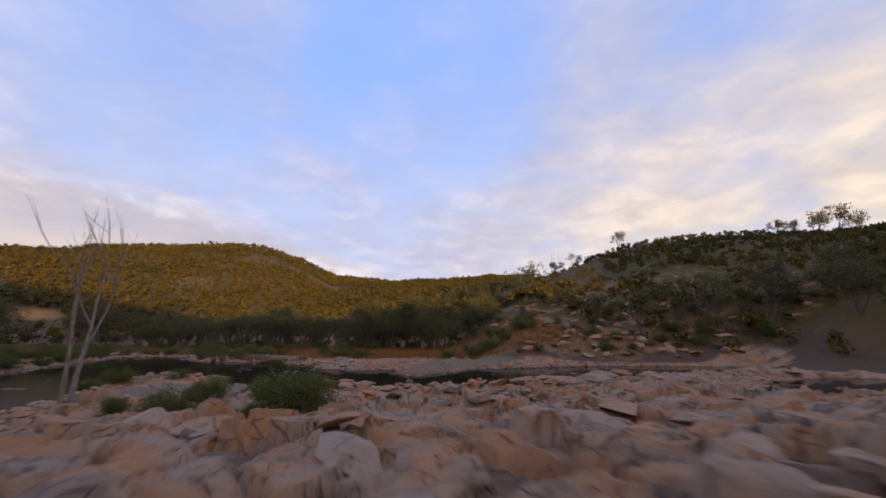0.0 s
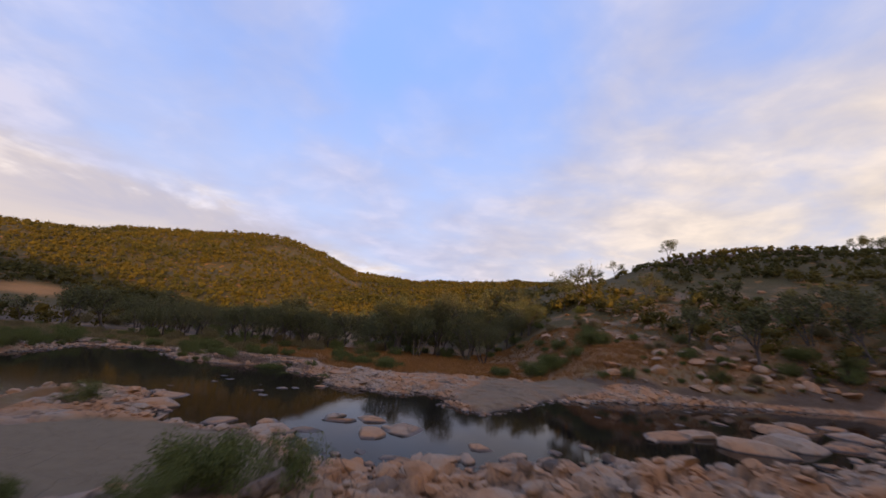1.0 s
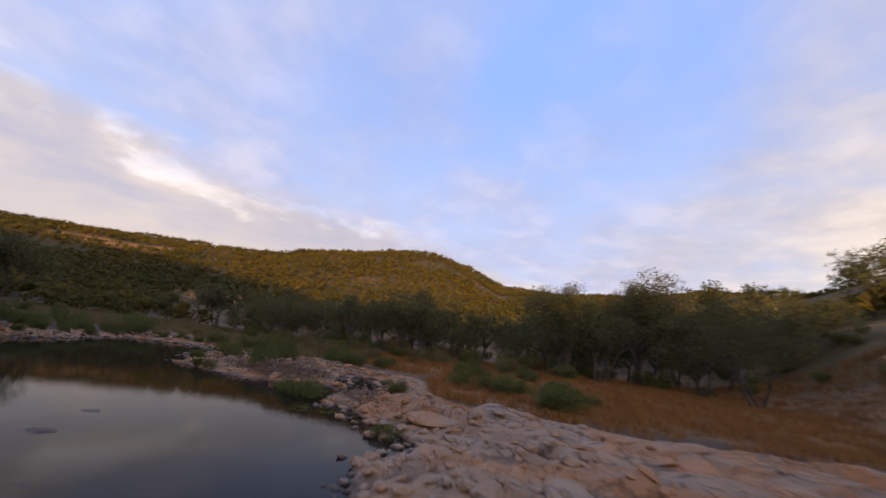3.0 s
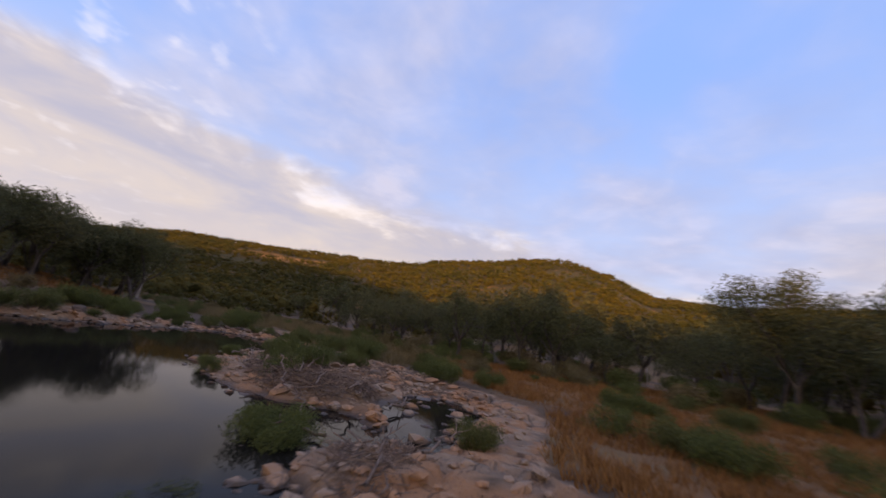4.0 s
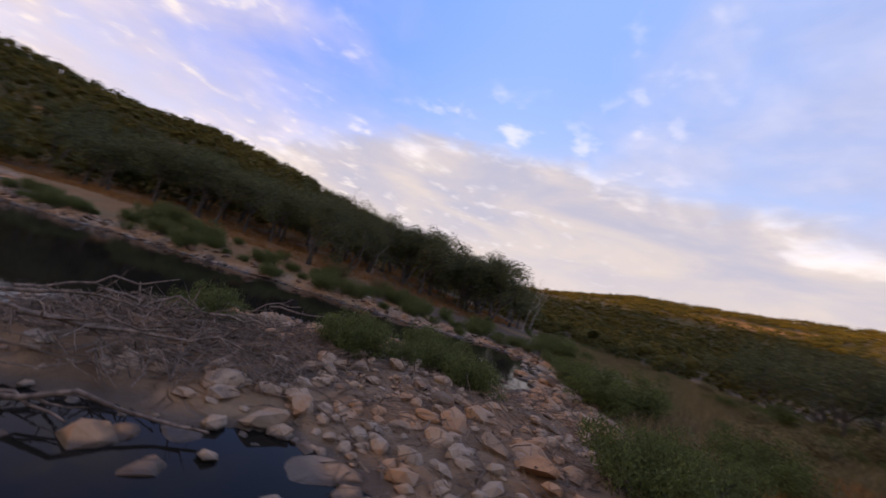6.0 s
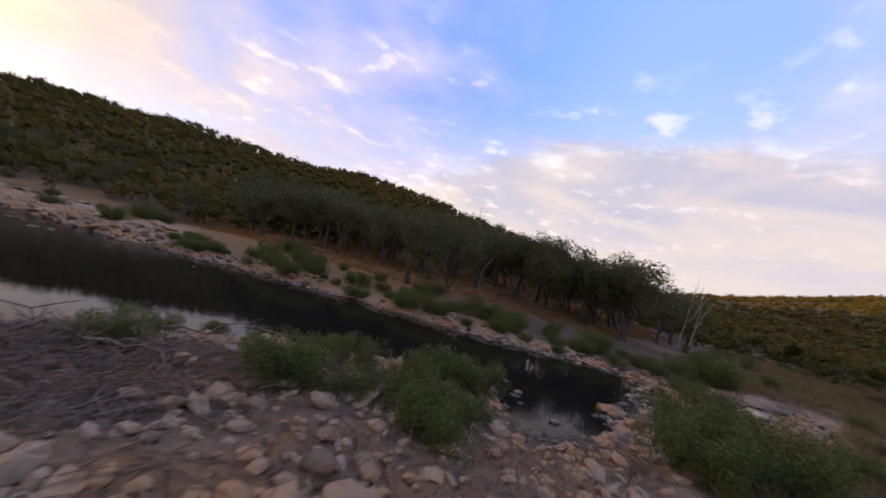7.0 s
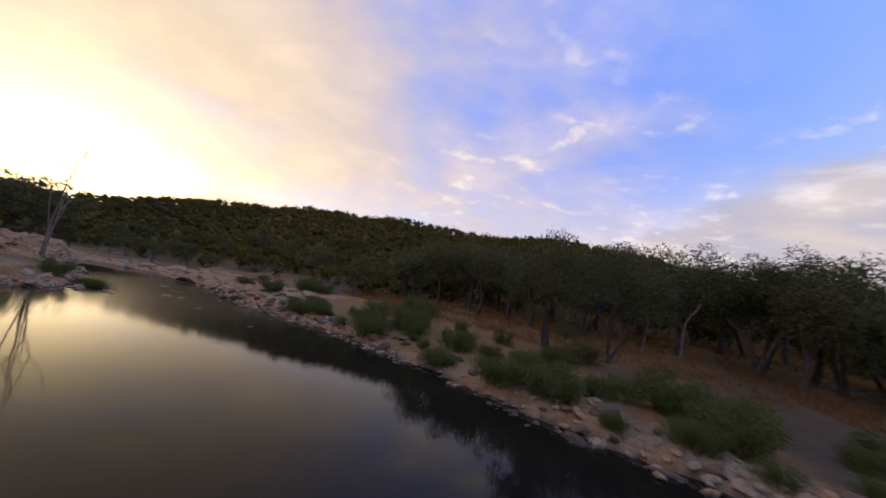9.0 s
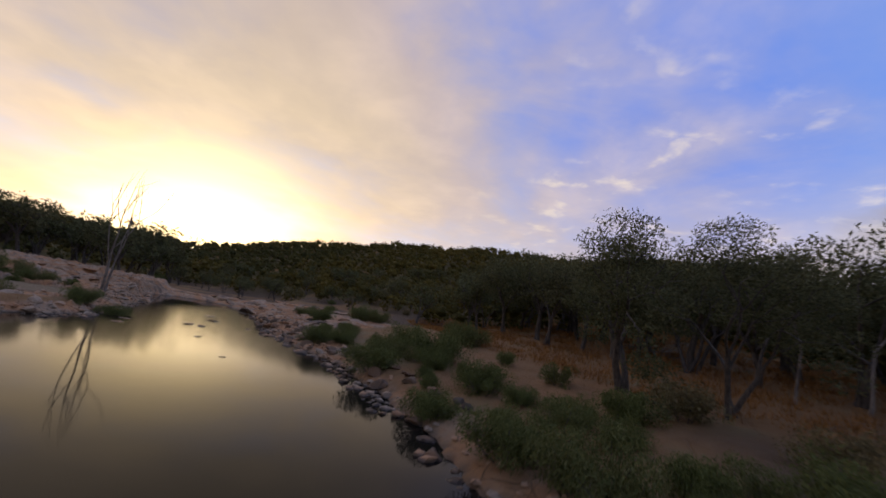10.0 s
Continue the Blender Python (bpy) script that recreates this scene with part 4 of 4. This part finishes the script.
def far_woods():
    rng = np.random.default_rng(41)
    n = 90000
    table = np.array(HILLS, float)
    grid = np.linspace(-180, 180, 721)
    foot, crest = np.interp(grid, table[:, 0], table[:, 1]), np.interp(grid, table[:, 0], table[:, 2])
    share = np.cumsum(2500.0 + (crest - foot) * (crest + foot) * 0.5)
    az = np.interp(rng.uniform(share[0], share[-1], n), share, grid)
    foot, crest = np.interp(az, table[:, 0], table[:, 1]), np.interp(az, table[:, 0], table[:, 2])
    foot = np.where((az > -98) & (az < -18), 70, foot)
    r = foot + (crest * 1.06 - foot) * rng.uniform(0.0, 1, n) ** 0.75
    x, y = CENTRE[0] + r * np.sin(np.radians(az)), CENTRE[1] + r * np.cos(np.radians(az))
    bare = fbm(x * 0.02, y * 0.02, 171, 3)
    east = (az > 12) & (az < 125)
    keep = (bare + rng.uniform(-0.25, 0.25, n) < np.where(east, 0.22, np.where((az > -100) & (az < 12), 0.31, 1.0))) & (r > np.where(np.abs(az) > 138, foot - 8, 58))
    keep &= ~((x > -66) & (x < 30) & (y > 60) & (y < 108)) & ~((np.abs(az + 56.5) < 5) & (r > 100) & (r < 182))
    keep &= ~((az > -98) & (az < -18) & (r < 125) & (rng.uniform(0, 1, n) < 0.65))
    keep &= ~((x > -100) & (x < 20) & (y > 90) & (y < 160) & (rng.uniform(0, 1, n) < 0.5))
    x, y, r = x[keep][:26000], y[keep][:26000], r[keep][:26000]
    z, cover = land(x, y)
    open_ground = cover["bare"] < 0.35
    x, y, r, z = x[open_ground], y[open_ground], r[open_ground], z[open_ground]
    side = np.degrees(np.arctan2(x - CENTRE[0], y - CENTRE[1]))
    east = (side > 12) & (side < 125)
    tall = 2.0 + 4.4 * rng.uniform(0, 1, len(x)) ** 1.6 * np.where(east, np.where(r > np.interp(side, table[:, 0], 0.55 * table[:, 1] + 0.45 * table[:, 2]), 0.28, 0.5), 1.0) * np.where((np.abs(side) > 138) & (r < 130), 0.7, 1.0)
    parts, cores, core_faces = [[], []], [], []

    def keep_part(v, f):
        parts[0].append(v)
        parts[1].append(f + sum(len(q) for q in parts[0][:-1]))

    for low, high, count, size in ((0, 130, 44, 0.34), (130, 900, 13, 0.62)):
        sel = (r >= low) & (r < high)
        c = np.stack([x[sel], y[sel], z[sel] + tall[sel] * 0.55], -1)
        w = tall[sel] * (0.46 if high < 200 else 0.37)
        m = len(c)
        lump = BALL[None] * (1 + rng.normal(0, 0.22, (m, 12, 1))) * (w * (0.5 if high < 200 else 0.55))[:, None, None] * np.array([1.0, 1.0, 0.85])
        faces = (BALL_FACES[None] + (np.arange(m) * 12)[:, None, None]).reshape(-1, 3)
        cores.append((lump + c[:, None, :]).reshape(-1, 3))
        core_faces.append(faces + sum(len(q) for q in cores[:-1]))
        v, f = leaves(rng, c, w * 1.25, count, size, 0.6, 0.0, 0.85)
        keep_part(v, f)
    ob = mesh_object("far_canopy", np.concatenate(cores), np.concatenate(core_faces), LEAF_FAR)
    tagged(ob, "dense dark heart of the olive scrub on the hills", "woods", kind="stuff")
    ob = mesh_object("far_woods", np.concatenate(parts[0]), np.concatenate(parts[1]), LEAF_FAR)
    tagged(ob, "olive scrub and low trees covering the far hills", "woods", kind="stuff")


far_woods()


# ---------------------------------------------------------------- stones
def stone_mesh(seed, detail=2, mat=STONE):
    """A block broken out of granite: a ball cut by planes, with worn edges."""
    rng = np.random.default_rng(seed)
    bm = bmesh.new()
    bmesh.ops.create_icosphere(bm, subdivisions=detail, radius=1.0)
    cuts = [(rng.normal(size=3), rng.uniform(0.45, 0.8)) for _ in range(9)]
    for v in bm.verts:
        p = np.array(v.co)
        for n, d in cuts:
            n = n / np.linalg.norm(n)
            over = p @ n - d
            if over > 0:
                p = p - n * over * 0.98
        p = p * (1 + 0.05 * noise.noise(Vector(p) * 1.7 + Vector((seed, 0, 0))))
        v.co = Vector(p * np.array([1.0, 0.74, 0.52]))
    me = bpy.data.meshes.new("boulder")
    bm.to_mesh(me)
    bm.free()
    me.materials.append(mat)
    return me


SLABS = [stone_mesh(300 + k, 3) for k in range(8)]
STONES = [stone_mesh(200 + k) for k in range(14)]
SHADED_STONES = [stone_mesh(220 + k, 2, SHADED_STONE) for k in range(8)]


def stone(x, y, size, k, label, sink=0.35, z=None, name="boulder", group="river boulders", squat=1.0):
    kinds = SLABS if name == "granite_slab" else SHADED_STONES if group == "bank stones" else STONES
    ob = new(name, kinds[k % len(kinds)])
    h = max(ground_z(x, y), -0.12) if z is None else z
    rng = np.random.default_rng(900 + k)
    ob.matrix_basis = (Matrix.Translation((x, y, h + size * (0.5 - sink) * 0.6)) @ Euler((rng.normal(0, 0.18 * min(1.0, squat * squat)), rng.normal(0, 0.18 * min(1.0, squat * squat)), rng.uniform(0, 6.3))).to_matrix().to_4x4()
                       @ Matrix.Diagonal((size, size * rng.uniform(0.85, 1.2), size * rng.uniform(0.7, 1.15) * (0.45 if name == "granite_slab" else squat), 1)))
    return tagged(ob, label, "boulder", group)


single = [(-18.7, 37.1, 0.8), (-12.9, 39.0, 0.45), (-12.4, 43.1, 0.5), (-18.7, 42.9, 0.35), (-14.0, 40.5, 0.5), (-10.6, 45.2, 0.35), (-15.2, 43.2, 0.25), (-19.6, 39.4, 0.3),
          (-1.6, 25.8, 0.9), (1.1, 31.0, 0.75), (2.6, 30.2, 0.6), (0.2, 29.0, 0.6), (2.2, 28.2, 0.5), (-2.4, 28.4, 0.5), (-3.6, 28.8, 0.45), (4.6, 31.4, 0.5), (6.4, 33.0, 0.45), (-0.6, 27.2, 0.8), (3.8, 27.0, 0.9),
          (12.3, 37.0, 1.8), (14.2, 38.4, 1.7), (11.0, 36.2, 0.8), (16.4, 35.8, 2.1), (19.4, 37.4, 2.2), (21.8, 42.0, 2.2), (24.4, 44.0, 1.9), (25.4, 46.0, 1.0), (19.4, 43.8, 0.7), (15.6, 42.0, 0.5), (10.0, 42.0, 0.4),
          (27.4, 42.6, 1.8), (29.6, 46.4, 1.5), (23.4, 38.6, 1.8), (24.0, 50.0, 0.6), (20.0, 49.0, 0.5), (14.6, 47.4, 0.45), (12.0, 49.4, 0.5), (10.4, 46.4, 0.4), (54.7, 105.9, 2.4), (50, 99, 1.2), (46, 102, 1.0),
          (-22.9, 31.1, 0.5), (-25.3, 31.7, 0.5), (-27.2, 27.3, 0.55), (-28.1, 27.4, 0.4), (-30.5, 32.9, 0.35), (-34.1, 38.4, 0.28), (-33.4, 38.9, 0.2), (-32.6, 26.6, 0.8), (-33.5, 22.8, 0.7), (-34.6, 28.4, 0.5), (-30.4, 24.4, 0.35),
          (-22.2, 60.9, 0.34), (-22.0, 61.7, 0.36), (-22.8, 61.3, 0.36), (-21.2, 60.4, 0.26), (-21.4, 62.6, 0.34), (-20.6, 61.6, 0.3), (-19.6, 59.4, 0.3), (-18.8, 58.2, 0.28), (-20.2, 59.6, 0.24)]
for k, (x, y, s) in enumerate(single):
    wetted = shore_gap(np.array([x]), np.array([y]))[0] < 0
    stone(x, y, s, k, "low tan granite boulder standing in still water" if wetted else "tan granite boulder on the rocky bank", 0.5, -0.03 if wetted else None, squat=0.6 if wetted else 1.0)
flat_stones = [(-8.2, 31.0, 1.0), (-9.6, 30.6, 0.9), (-6.8, 31.2, 0.6), (-7.4, 30.6, 0.5), (-5.9, 33.8, 0.9), (-4.7, 34.6, 0.9), (-6.6, 34.4, 0.8), (-2.3, 33.2, 1.1), (-4.0, 31.4, 1.0), (-3.2, 33.0, 0.6), (-9.0, 32.2, 0.6), (-11.0, 31.4, 0.7),
               (-17.0, 35.8, 1.3), (-15.8, 33.4, 1.3), (-18.4, 44.6, 0.4), (-20.0, 46.4, 0.4), (-13.2, 42.6, 0.55), (-10.9, 44.8, 0.6), (-24.1, 55.4, 0.3), (-23.4, 63.0, 0.5), (-23.9, 62.4, 0.42), (-22.6, 64.2, 0.6), (-21.0, 64.4, 0.6),
               (-40.2, 40.6, 0.3), (-37.2, 33.4, 0.4), (-35.6, 30.0, 0.4), (-24.4, 29.6, 0.4), (-26.6, 22.0, 0.6), (-24.6, 18.0, 0.7)]
for k, (x, y, s) in enumerate(flat_stones):
    stone(x, y, s * 1.35, 720 + k, "flat pale granite slab just breaking the still water", 0.56, -0.02, name="granite_slab", group="water slabs", squat=0.45)
rng = np.random.default_rng(8)
rubble = scatter(rng, [(-17, 55), (-19, 57.4), (-20, 64.4), (-24, 66.6), (-33, 67), (-36, 64), (-35, 62), (-32, 58.6), (-27, 55.6), (-23, 55.6), (-23.6, 62), (-20.4, 57.6)], 84, 0.66, (0.05, 9))
for k, (x, y) in enumerate(rubble):
    stone(x, y, rng.uniform(0.16, 0.46), 50 + k, "angular pink-tan granite block in the rubble bank", 0.2, name="rubble_block", group="rubble blocks")
rim_spots = scatter(rng, [(-6, 25), (2, 24), (14, 28), (24, 34), (34, 44), (32, 57), (20, 55), (8, 48), (12, 40), (2, 32)], 95, 1.0, (-1.6, 2.2))
for k, (x, y) in enumerate(rim_spots):
    stone(x, y, rng.uniform(0.22, 0.75), 180 + k, "grey-tan granite stone at the edge of a pool", 0.3, name="pool_stone", group="pool edge stones")
slope_rubble = scatter(rng, [(-6, 20), (-4, 25), (-2, 29), (4, 31.6), (10, 30), (12, 24), (4, 19)], 95, 0.75)
for k, (x, y) in enumerate(slope_rubble):
    stone(x, y, rng.uniform(0.25, 0.8), 350 + k, "tan granite block tumbled below the rock shelf", 0.25, name="rubble_block", group="rubble blocks")
slabs = scatter(rng, [(-10, 8), (-12, 16), (-4, 20), (6, 22), (20, 30), (34, 44), (46, 46), (44, 12), (14, 2), (-4, 2)], 190, 1.4, (0.4, 40))
for k, (x, y) in enumerate(slabs):
    stone(x, y, rng.uniform(0.5, 1.3), 500 + k, "broken slab of orange-tan granite set in the rock shelf", 0.5, name="granite_slab", group="shelf slabs")
flags = scatter(rng, [(-11, 46.4), (-7, 45.6), (-1, 46), (3, 53), (0, 58), (-8, 56), (-13, 53)], 34, 1.3, (0.1, 9))
for k, (x, y) in enumerate(flags):
    stone(x, y, rng.uniform(0.8, 1.7), 640 + k, "low worn slab of pink-tan granite beside the pool", 0.84, name="granite_slab", group="shelf slabs")
shore_shelf = scatter(rng, [(-40, 24), (-36, 4), (-34, -14), (-24, -40), (-6, -44), (-9, -10), (-20, 4), (-28, 14), (-33, 24)], 70, 1.9, (0.2, 16))
for k, (x, y) in enumerate(shore_shelf):
    stone(x, y, rng.uniform(0.9, 2.2), 810 + k, "low grey granite slab on the shore shelf", 0.5, name="granite_slab", group="shore shelf slabs")
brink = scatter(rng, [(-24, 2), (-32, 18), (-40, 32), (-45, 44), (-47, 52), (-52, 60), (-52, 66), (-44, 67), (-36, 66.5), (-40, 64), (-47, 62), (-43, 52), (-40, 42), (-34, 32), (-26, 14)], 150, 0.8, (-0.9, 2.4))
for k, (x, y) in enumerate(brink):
    stone(x, y, rng.uniform(0.2, 0.62), 270 + k, "granite stone along the shaded bank, shade mixed into its colour", 0.3, name="bank_stone", group="bank stones")


def strew(name, label, x, y, z, size, seed):
    """Small angular stones at the given places, joined."""
    rng = np.random.default_rng(seed)
    shape, tris = BALL, BALL_FACES
    m = len(x)
    turn = rng.uniform(0, 6.3, m)
    p = shape[None] * (1 + rng.normal(0, 0.12, (m, 12, 1))) * size[:, None, None] * np.array([1.0, 0.75, 0.5])
    c, s = np.cos(turn)[:, None], np.sin(turn)[:, None]
    q = np.stack([p[..., 0] * c - p[..., 1] * s + x[:, None], p[..., 0] * s + p[..., 1] * c + y[:, None],
                  p[..., 2] + p[..., 0] * rng.normal(0, 0.2, m)[:, None] + (np.maximum(z, -0.05) + size * 0.12)[:, None]], -1)
    faces = (tris[None] + (np.arange(m) * 12)[:, None, None]).reshape(-1, 3)
    tagged(mesh_object(name, q.reshape(-1, 3), faces, STONE), label, "stones", kind="stuff")


def small_stones():
    """Broken stone too fine to count, strewn over banks and shelves."""
    rng = np.random.default_rng(51)
    n = 60000
    x, y = rng.uniform(-54, 36, n), rng.uniform(0, 72, n)
    gap = shore_gap(x, y)
    z, cover = land(x, y)
    keep = (gap > -0.9) & (gap < 6.5) & (rng.uniform(0, 1, n) < cover["rock"] * np.exp(-np.abs(gap) / 2.6)) & (cover["sand"] < 0.3)
    keep &= ~((x > 16) & (y > 62)) & ~((x > -37) & (x < -15) & (y > 54) & (rng.uniform(0, 1, n) < 0.75))
    x, y, z = x[keep][:9000], y[keep][:9000], z[keep][:9000]
    strew("broken_stone", "small broken granite strewn along the banks", x, y, z, np.exp(rng.normal(-1.95, 0.45, len(x))), 52)
    n = 14000
    x, y = rng.uniform(-38, -12, n), rng.uniform(52, 69, n)
    gap = shore_gap(x, y)
    inside = outline(x, y, [(-14, 53.6), (-17, 57), (-18.6, 63), (-22, 66.4), (-32, 67.4), (-36.5, 65.4), (-36, 59), (-32, 57.4), (-27, 55), (-21, 55)])
    keep = (inside + rng.uniform(-1, 1, n) < 0) & (gap > -0.05)
    x, y = x[keep][:1000], y[keep][:1000]
    strew("cobbles", "jumbled pink-grey cobbles of the flood bank", x, y, land(x, y)[0], np.exp(rng.normal(-2.1, 0.42, len(x))), 53)


small_stones()


# ---------------------------------------------------------------- scree on the eastern slope
def scree():
    rng = np.random.default_rng(55)
    spots = scatter(rng, [(12, 82), (30, 66), (60, 70), (80, 106), (56, 116), (22, 104)], 90, 2.0)
    spots += scatter(rng, [(12, 57), (30, 58), (48, 59), (66, 60), (60, 68), (26, 68)], 60, 1.6, (1.0, 40))
    for k, (x, y) in enumerate(spots):
        stone(x, y, rng.uniform(0.4, 1.4), 400 + k, "pale grey rock lying on the scrubby slope", 0.25, name="slope_rock", group="slope rocks")


scree()


# ---------------------------------------------------------------- driftwood
def branch(seed, start, end, radius, label, twigs=3, name="driftwood_branch"):
    rng = np.random.default_rng(seed)
    out, tips = [[], []], []
    a, b = np.array(start, float), np.array(end, float)
    t = np.linspace(0, 1, 8)[:, None]
    span = np.linalg.norm(b - a)
    pts = a + (b - a) * t + rng.normal(0, 0.035, (8, 3)) * span * np.sin(t * math.pi)
    tube(out, pts, np.linspace(radius, radius * 0.35, 8) * 0.7, 7)
    for k in range(twigs):
        i = rng.integers(2, 7)
        w = (b - a) / span + rng.normal(0, 0.6, 3)
        limb(rng, out, pts[i], w / np.linalg.norm(w), span * rng.uniform(0.08, 0.18), radius * 0.3, 1, tips, 0.3, 0.05, 5, (1, 2))
    ob = mesh_object(name, out[0], out[1], DRIFT, smooth=True)
    return tagged(ob, label, "branch", "stranded branches")


def above(x, y, h):
    return (x, y, max(ground_z(x, y), 0.0) + h)


for k, (a, b, r) in enumerate([((-20.9, 58.9, 0.25), (-22.8, 61.6, 0.12), 0.07), ((-21.4, 59.2, 0.3), (-21.8, 60.6, 0.1), 0.05), ((-22.2, 58.4, 0.5), (-24.6, 60.2, 0.4), 0.06),
                               ((-22.6, 57.0, 0.5), (-25.2, 58.6, 0.5), 0.05), ((-21.6, 57.6, 0.6), (-23.4, 59.8, 0.7), 0.05), ((-24.0, 57.0, 0.5), (-26.6, 58.6, 0.4), 0.055),
                               ((-23.2, 56.2, 0.4), (-25.6, 57.0, 0.8), 0.05), ((-25.6, 58.2, 0.4), (-27.6, 59.6, 0.5), 0.05), ((-27.4, 56.4, 0.3), (-29.6, 57.6, 0.6), 0.05),
                               ((-29.4, 56.6, 0.3), (-31.4, 58.2, 0.5), 0.05), ((-19.0, 55.4, 0.15), (-20.8, 54.4, 0.1), 0.06), ((26, 104.6, 0.4), (30, 103, 2.4), 0.18), ((25, 105.6, 0.4), (28.6, 107, 2.6), 0.16),
                               ((-32.4, 60.6, 0.2), (-34.0, 62.2, 0.6), 0.05), ((-20.2, 55.4, 0.3), (-22.4, 56.2, 0.5), 0.05), ((-15.8, 54.2, 0.2), (-17.4, 56.0, 0.6), 0.05), ((-16.0, 55.6, 0.2), (-16.8, 57.6, 0.5), 0.045)]):
    branch(60 + k, above(a[0], a[1], a[2]), above(b[0], b[1], b[2]), r, "grey weathered branch stranded in flood debris" if a[1] < 90 else "white fallen branch lying on the slope")


def debris():
    """Heaped sticks and twigs left by floods."""
    rng = np.random.default_rng(71)
    spots = scatter(rng, [(-22.2, 57.2), (-22.4, 59.4), (-24.4, 61), (-27.6, 60.6), (-31, 60.8), (-33.4, 61.4), (-31.6, 58.8), (-28.4, 57), (-25.4, 56.2), (-23.4, 56.2)], 1500, 0.08, (-0.4, 7), 140)
    spots += scatter(rng, [(-20, 65), (-24, 67), (-35, 67), (-35.4, 62), (-31, 58), (-24, 56), (-24, 63)], 1500, 0.1, (0.0, 7), 140)
    spots += scatter(rng, [(-15, 53.8), (-16.8, 56.6), (-18.2, 56.8), (-18, 55), (-16.8, 54)], 260, 0.08, (-0.2, 4), 140)
    out = [[], []]
    for x, y in spots:
        h = 0.03 + 0.42 * max(0.0, 1 - math.hypot((x + 24.0) * 0.9, (y - 58.0) * 1.2) / 4.6) * rng.uniform(0.2, 1)
        t, n = rng.uniform(0, 6.3), rng.uniform(0.2, 0.7)
        w = np.array([math.cos(t), math.sin(t), rng.normal(0, 0.25)])
        c = np.array(above(x, y, h))
        k = np.linspace(-1, 1, 4)[:, None]
        tube(out, c + w * n * k + rng.normal(0, 0.05, (4, 3)), np.array([1, 0.9, 0.75, 0.4]) * rng.uniform(0.005, 0.019), 4)
    ob = mesh_object("flood_debris", out[0], out[1], DRIFT)
    tagged(ob, "tangled heap of dry sticks and twigs left by floods", "debris", kind="stuff")


debris()


# ---------------------------------------------------------------- grass
def grass(name, poly, tufts, mat, label, seed, high, blades=7, dry=(0.8, 80)):
    rng = np.random.default_rng(seed)
    box = np.array(poly, float)
    n = tufts * 4
    x, y = rng.uniform(box[:, 0].min(), box[:, 0].max(), n), rng.uniform(box[:, 1].min(), box[:, 1].max(), n)
    gap = shore_gap(x, y)
    patch = fbm(x * 0.35, y * 0.35, seed, 3)
    z, cover = land(x, y)
    keep = (outline(x, y, poly) < 0) & (gap > dry[0]) & (gap < dry[1]) & (patch > rng.uniform(-0.5, 0.25, n)) & (cover["rock"] < 0.5)
    x, y, z = (np.repeat(q[keep][:tufts], blades) for q in (x, y, z))
    m = len(x)
    c = np.stack([x, y, z], -1) + np.concatenate([rng.normal(0, 0.14, (m, 2)), np.full((m, 1), -0.03)], 1)
    tip = np.concatenate([rng.normal(0, 0.45, (m, 2)), np.ones((m, 1))], 1) * (high * rng.uniform(0.5, 1.2, m))[:, None]
    side = np.concatenate([rng.normal(0, 1, (m, 2)), np.zeros((m, 1))], 1)
    side *= 0.022 / np.linalg.norm(side, axis=1, keepdims=True)
    v = np.stack([c - side, c + side, c + tip], 1).reshape(-1, 3)
    ob = mesh_object(name, v, np.arange(3 * m).reshape(-1, 3), mat)
    tagged(ob, label, "grass", kind="stuff")


grass("dry_grass", [(-36, 72), (-20, 68), (-15, 59), (-12, 56), (-4, 56), (2, 60), (16, 60), (30, 66), (24, 84), (10, 98), (-16, 100), (-36, 88)], 15000, GRASS, "rust-coloured dry grass on the river flat", 81, 0.42, blades=9)
grass("dry_grass", [(12, 56), (28, 58), (46, 60), (70, 58), (80, 90), (50, 104), (24, 96), (14, 74)], 7000, GRASS, "rust-coloured dry grass on the foot of the slope", 84, 0.5)
grass("dry_grass", [(-44, -10), (-46, 20), (-52, 44), (-62, 56), (-90, 60), (-110, 50), (-84, -8)], 14000, GRASS, "straw-coloured dry grass under the bank trees", 82, 0.4)
grass("green_reeds", [(-120, 62), (-56, 66), (-40, 67), (-31, 68), (-30, 74), (-40, 90), (-110, 90)], 13000, REED, "green and straw tufts of bank grass", 83, 0.6)
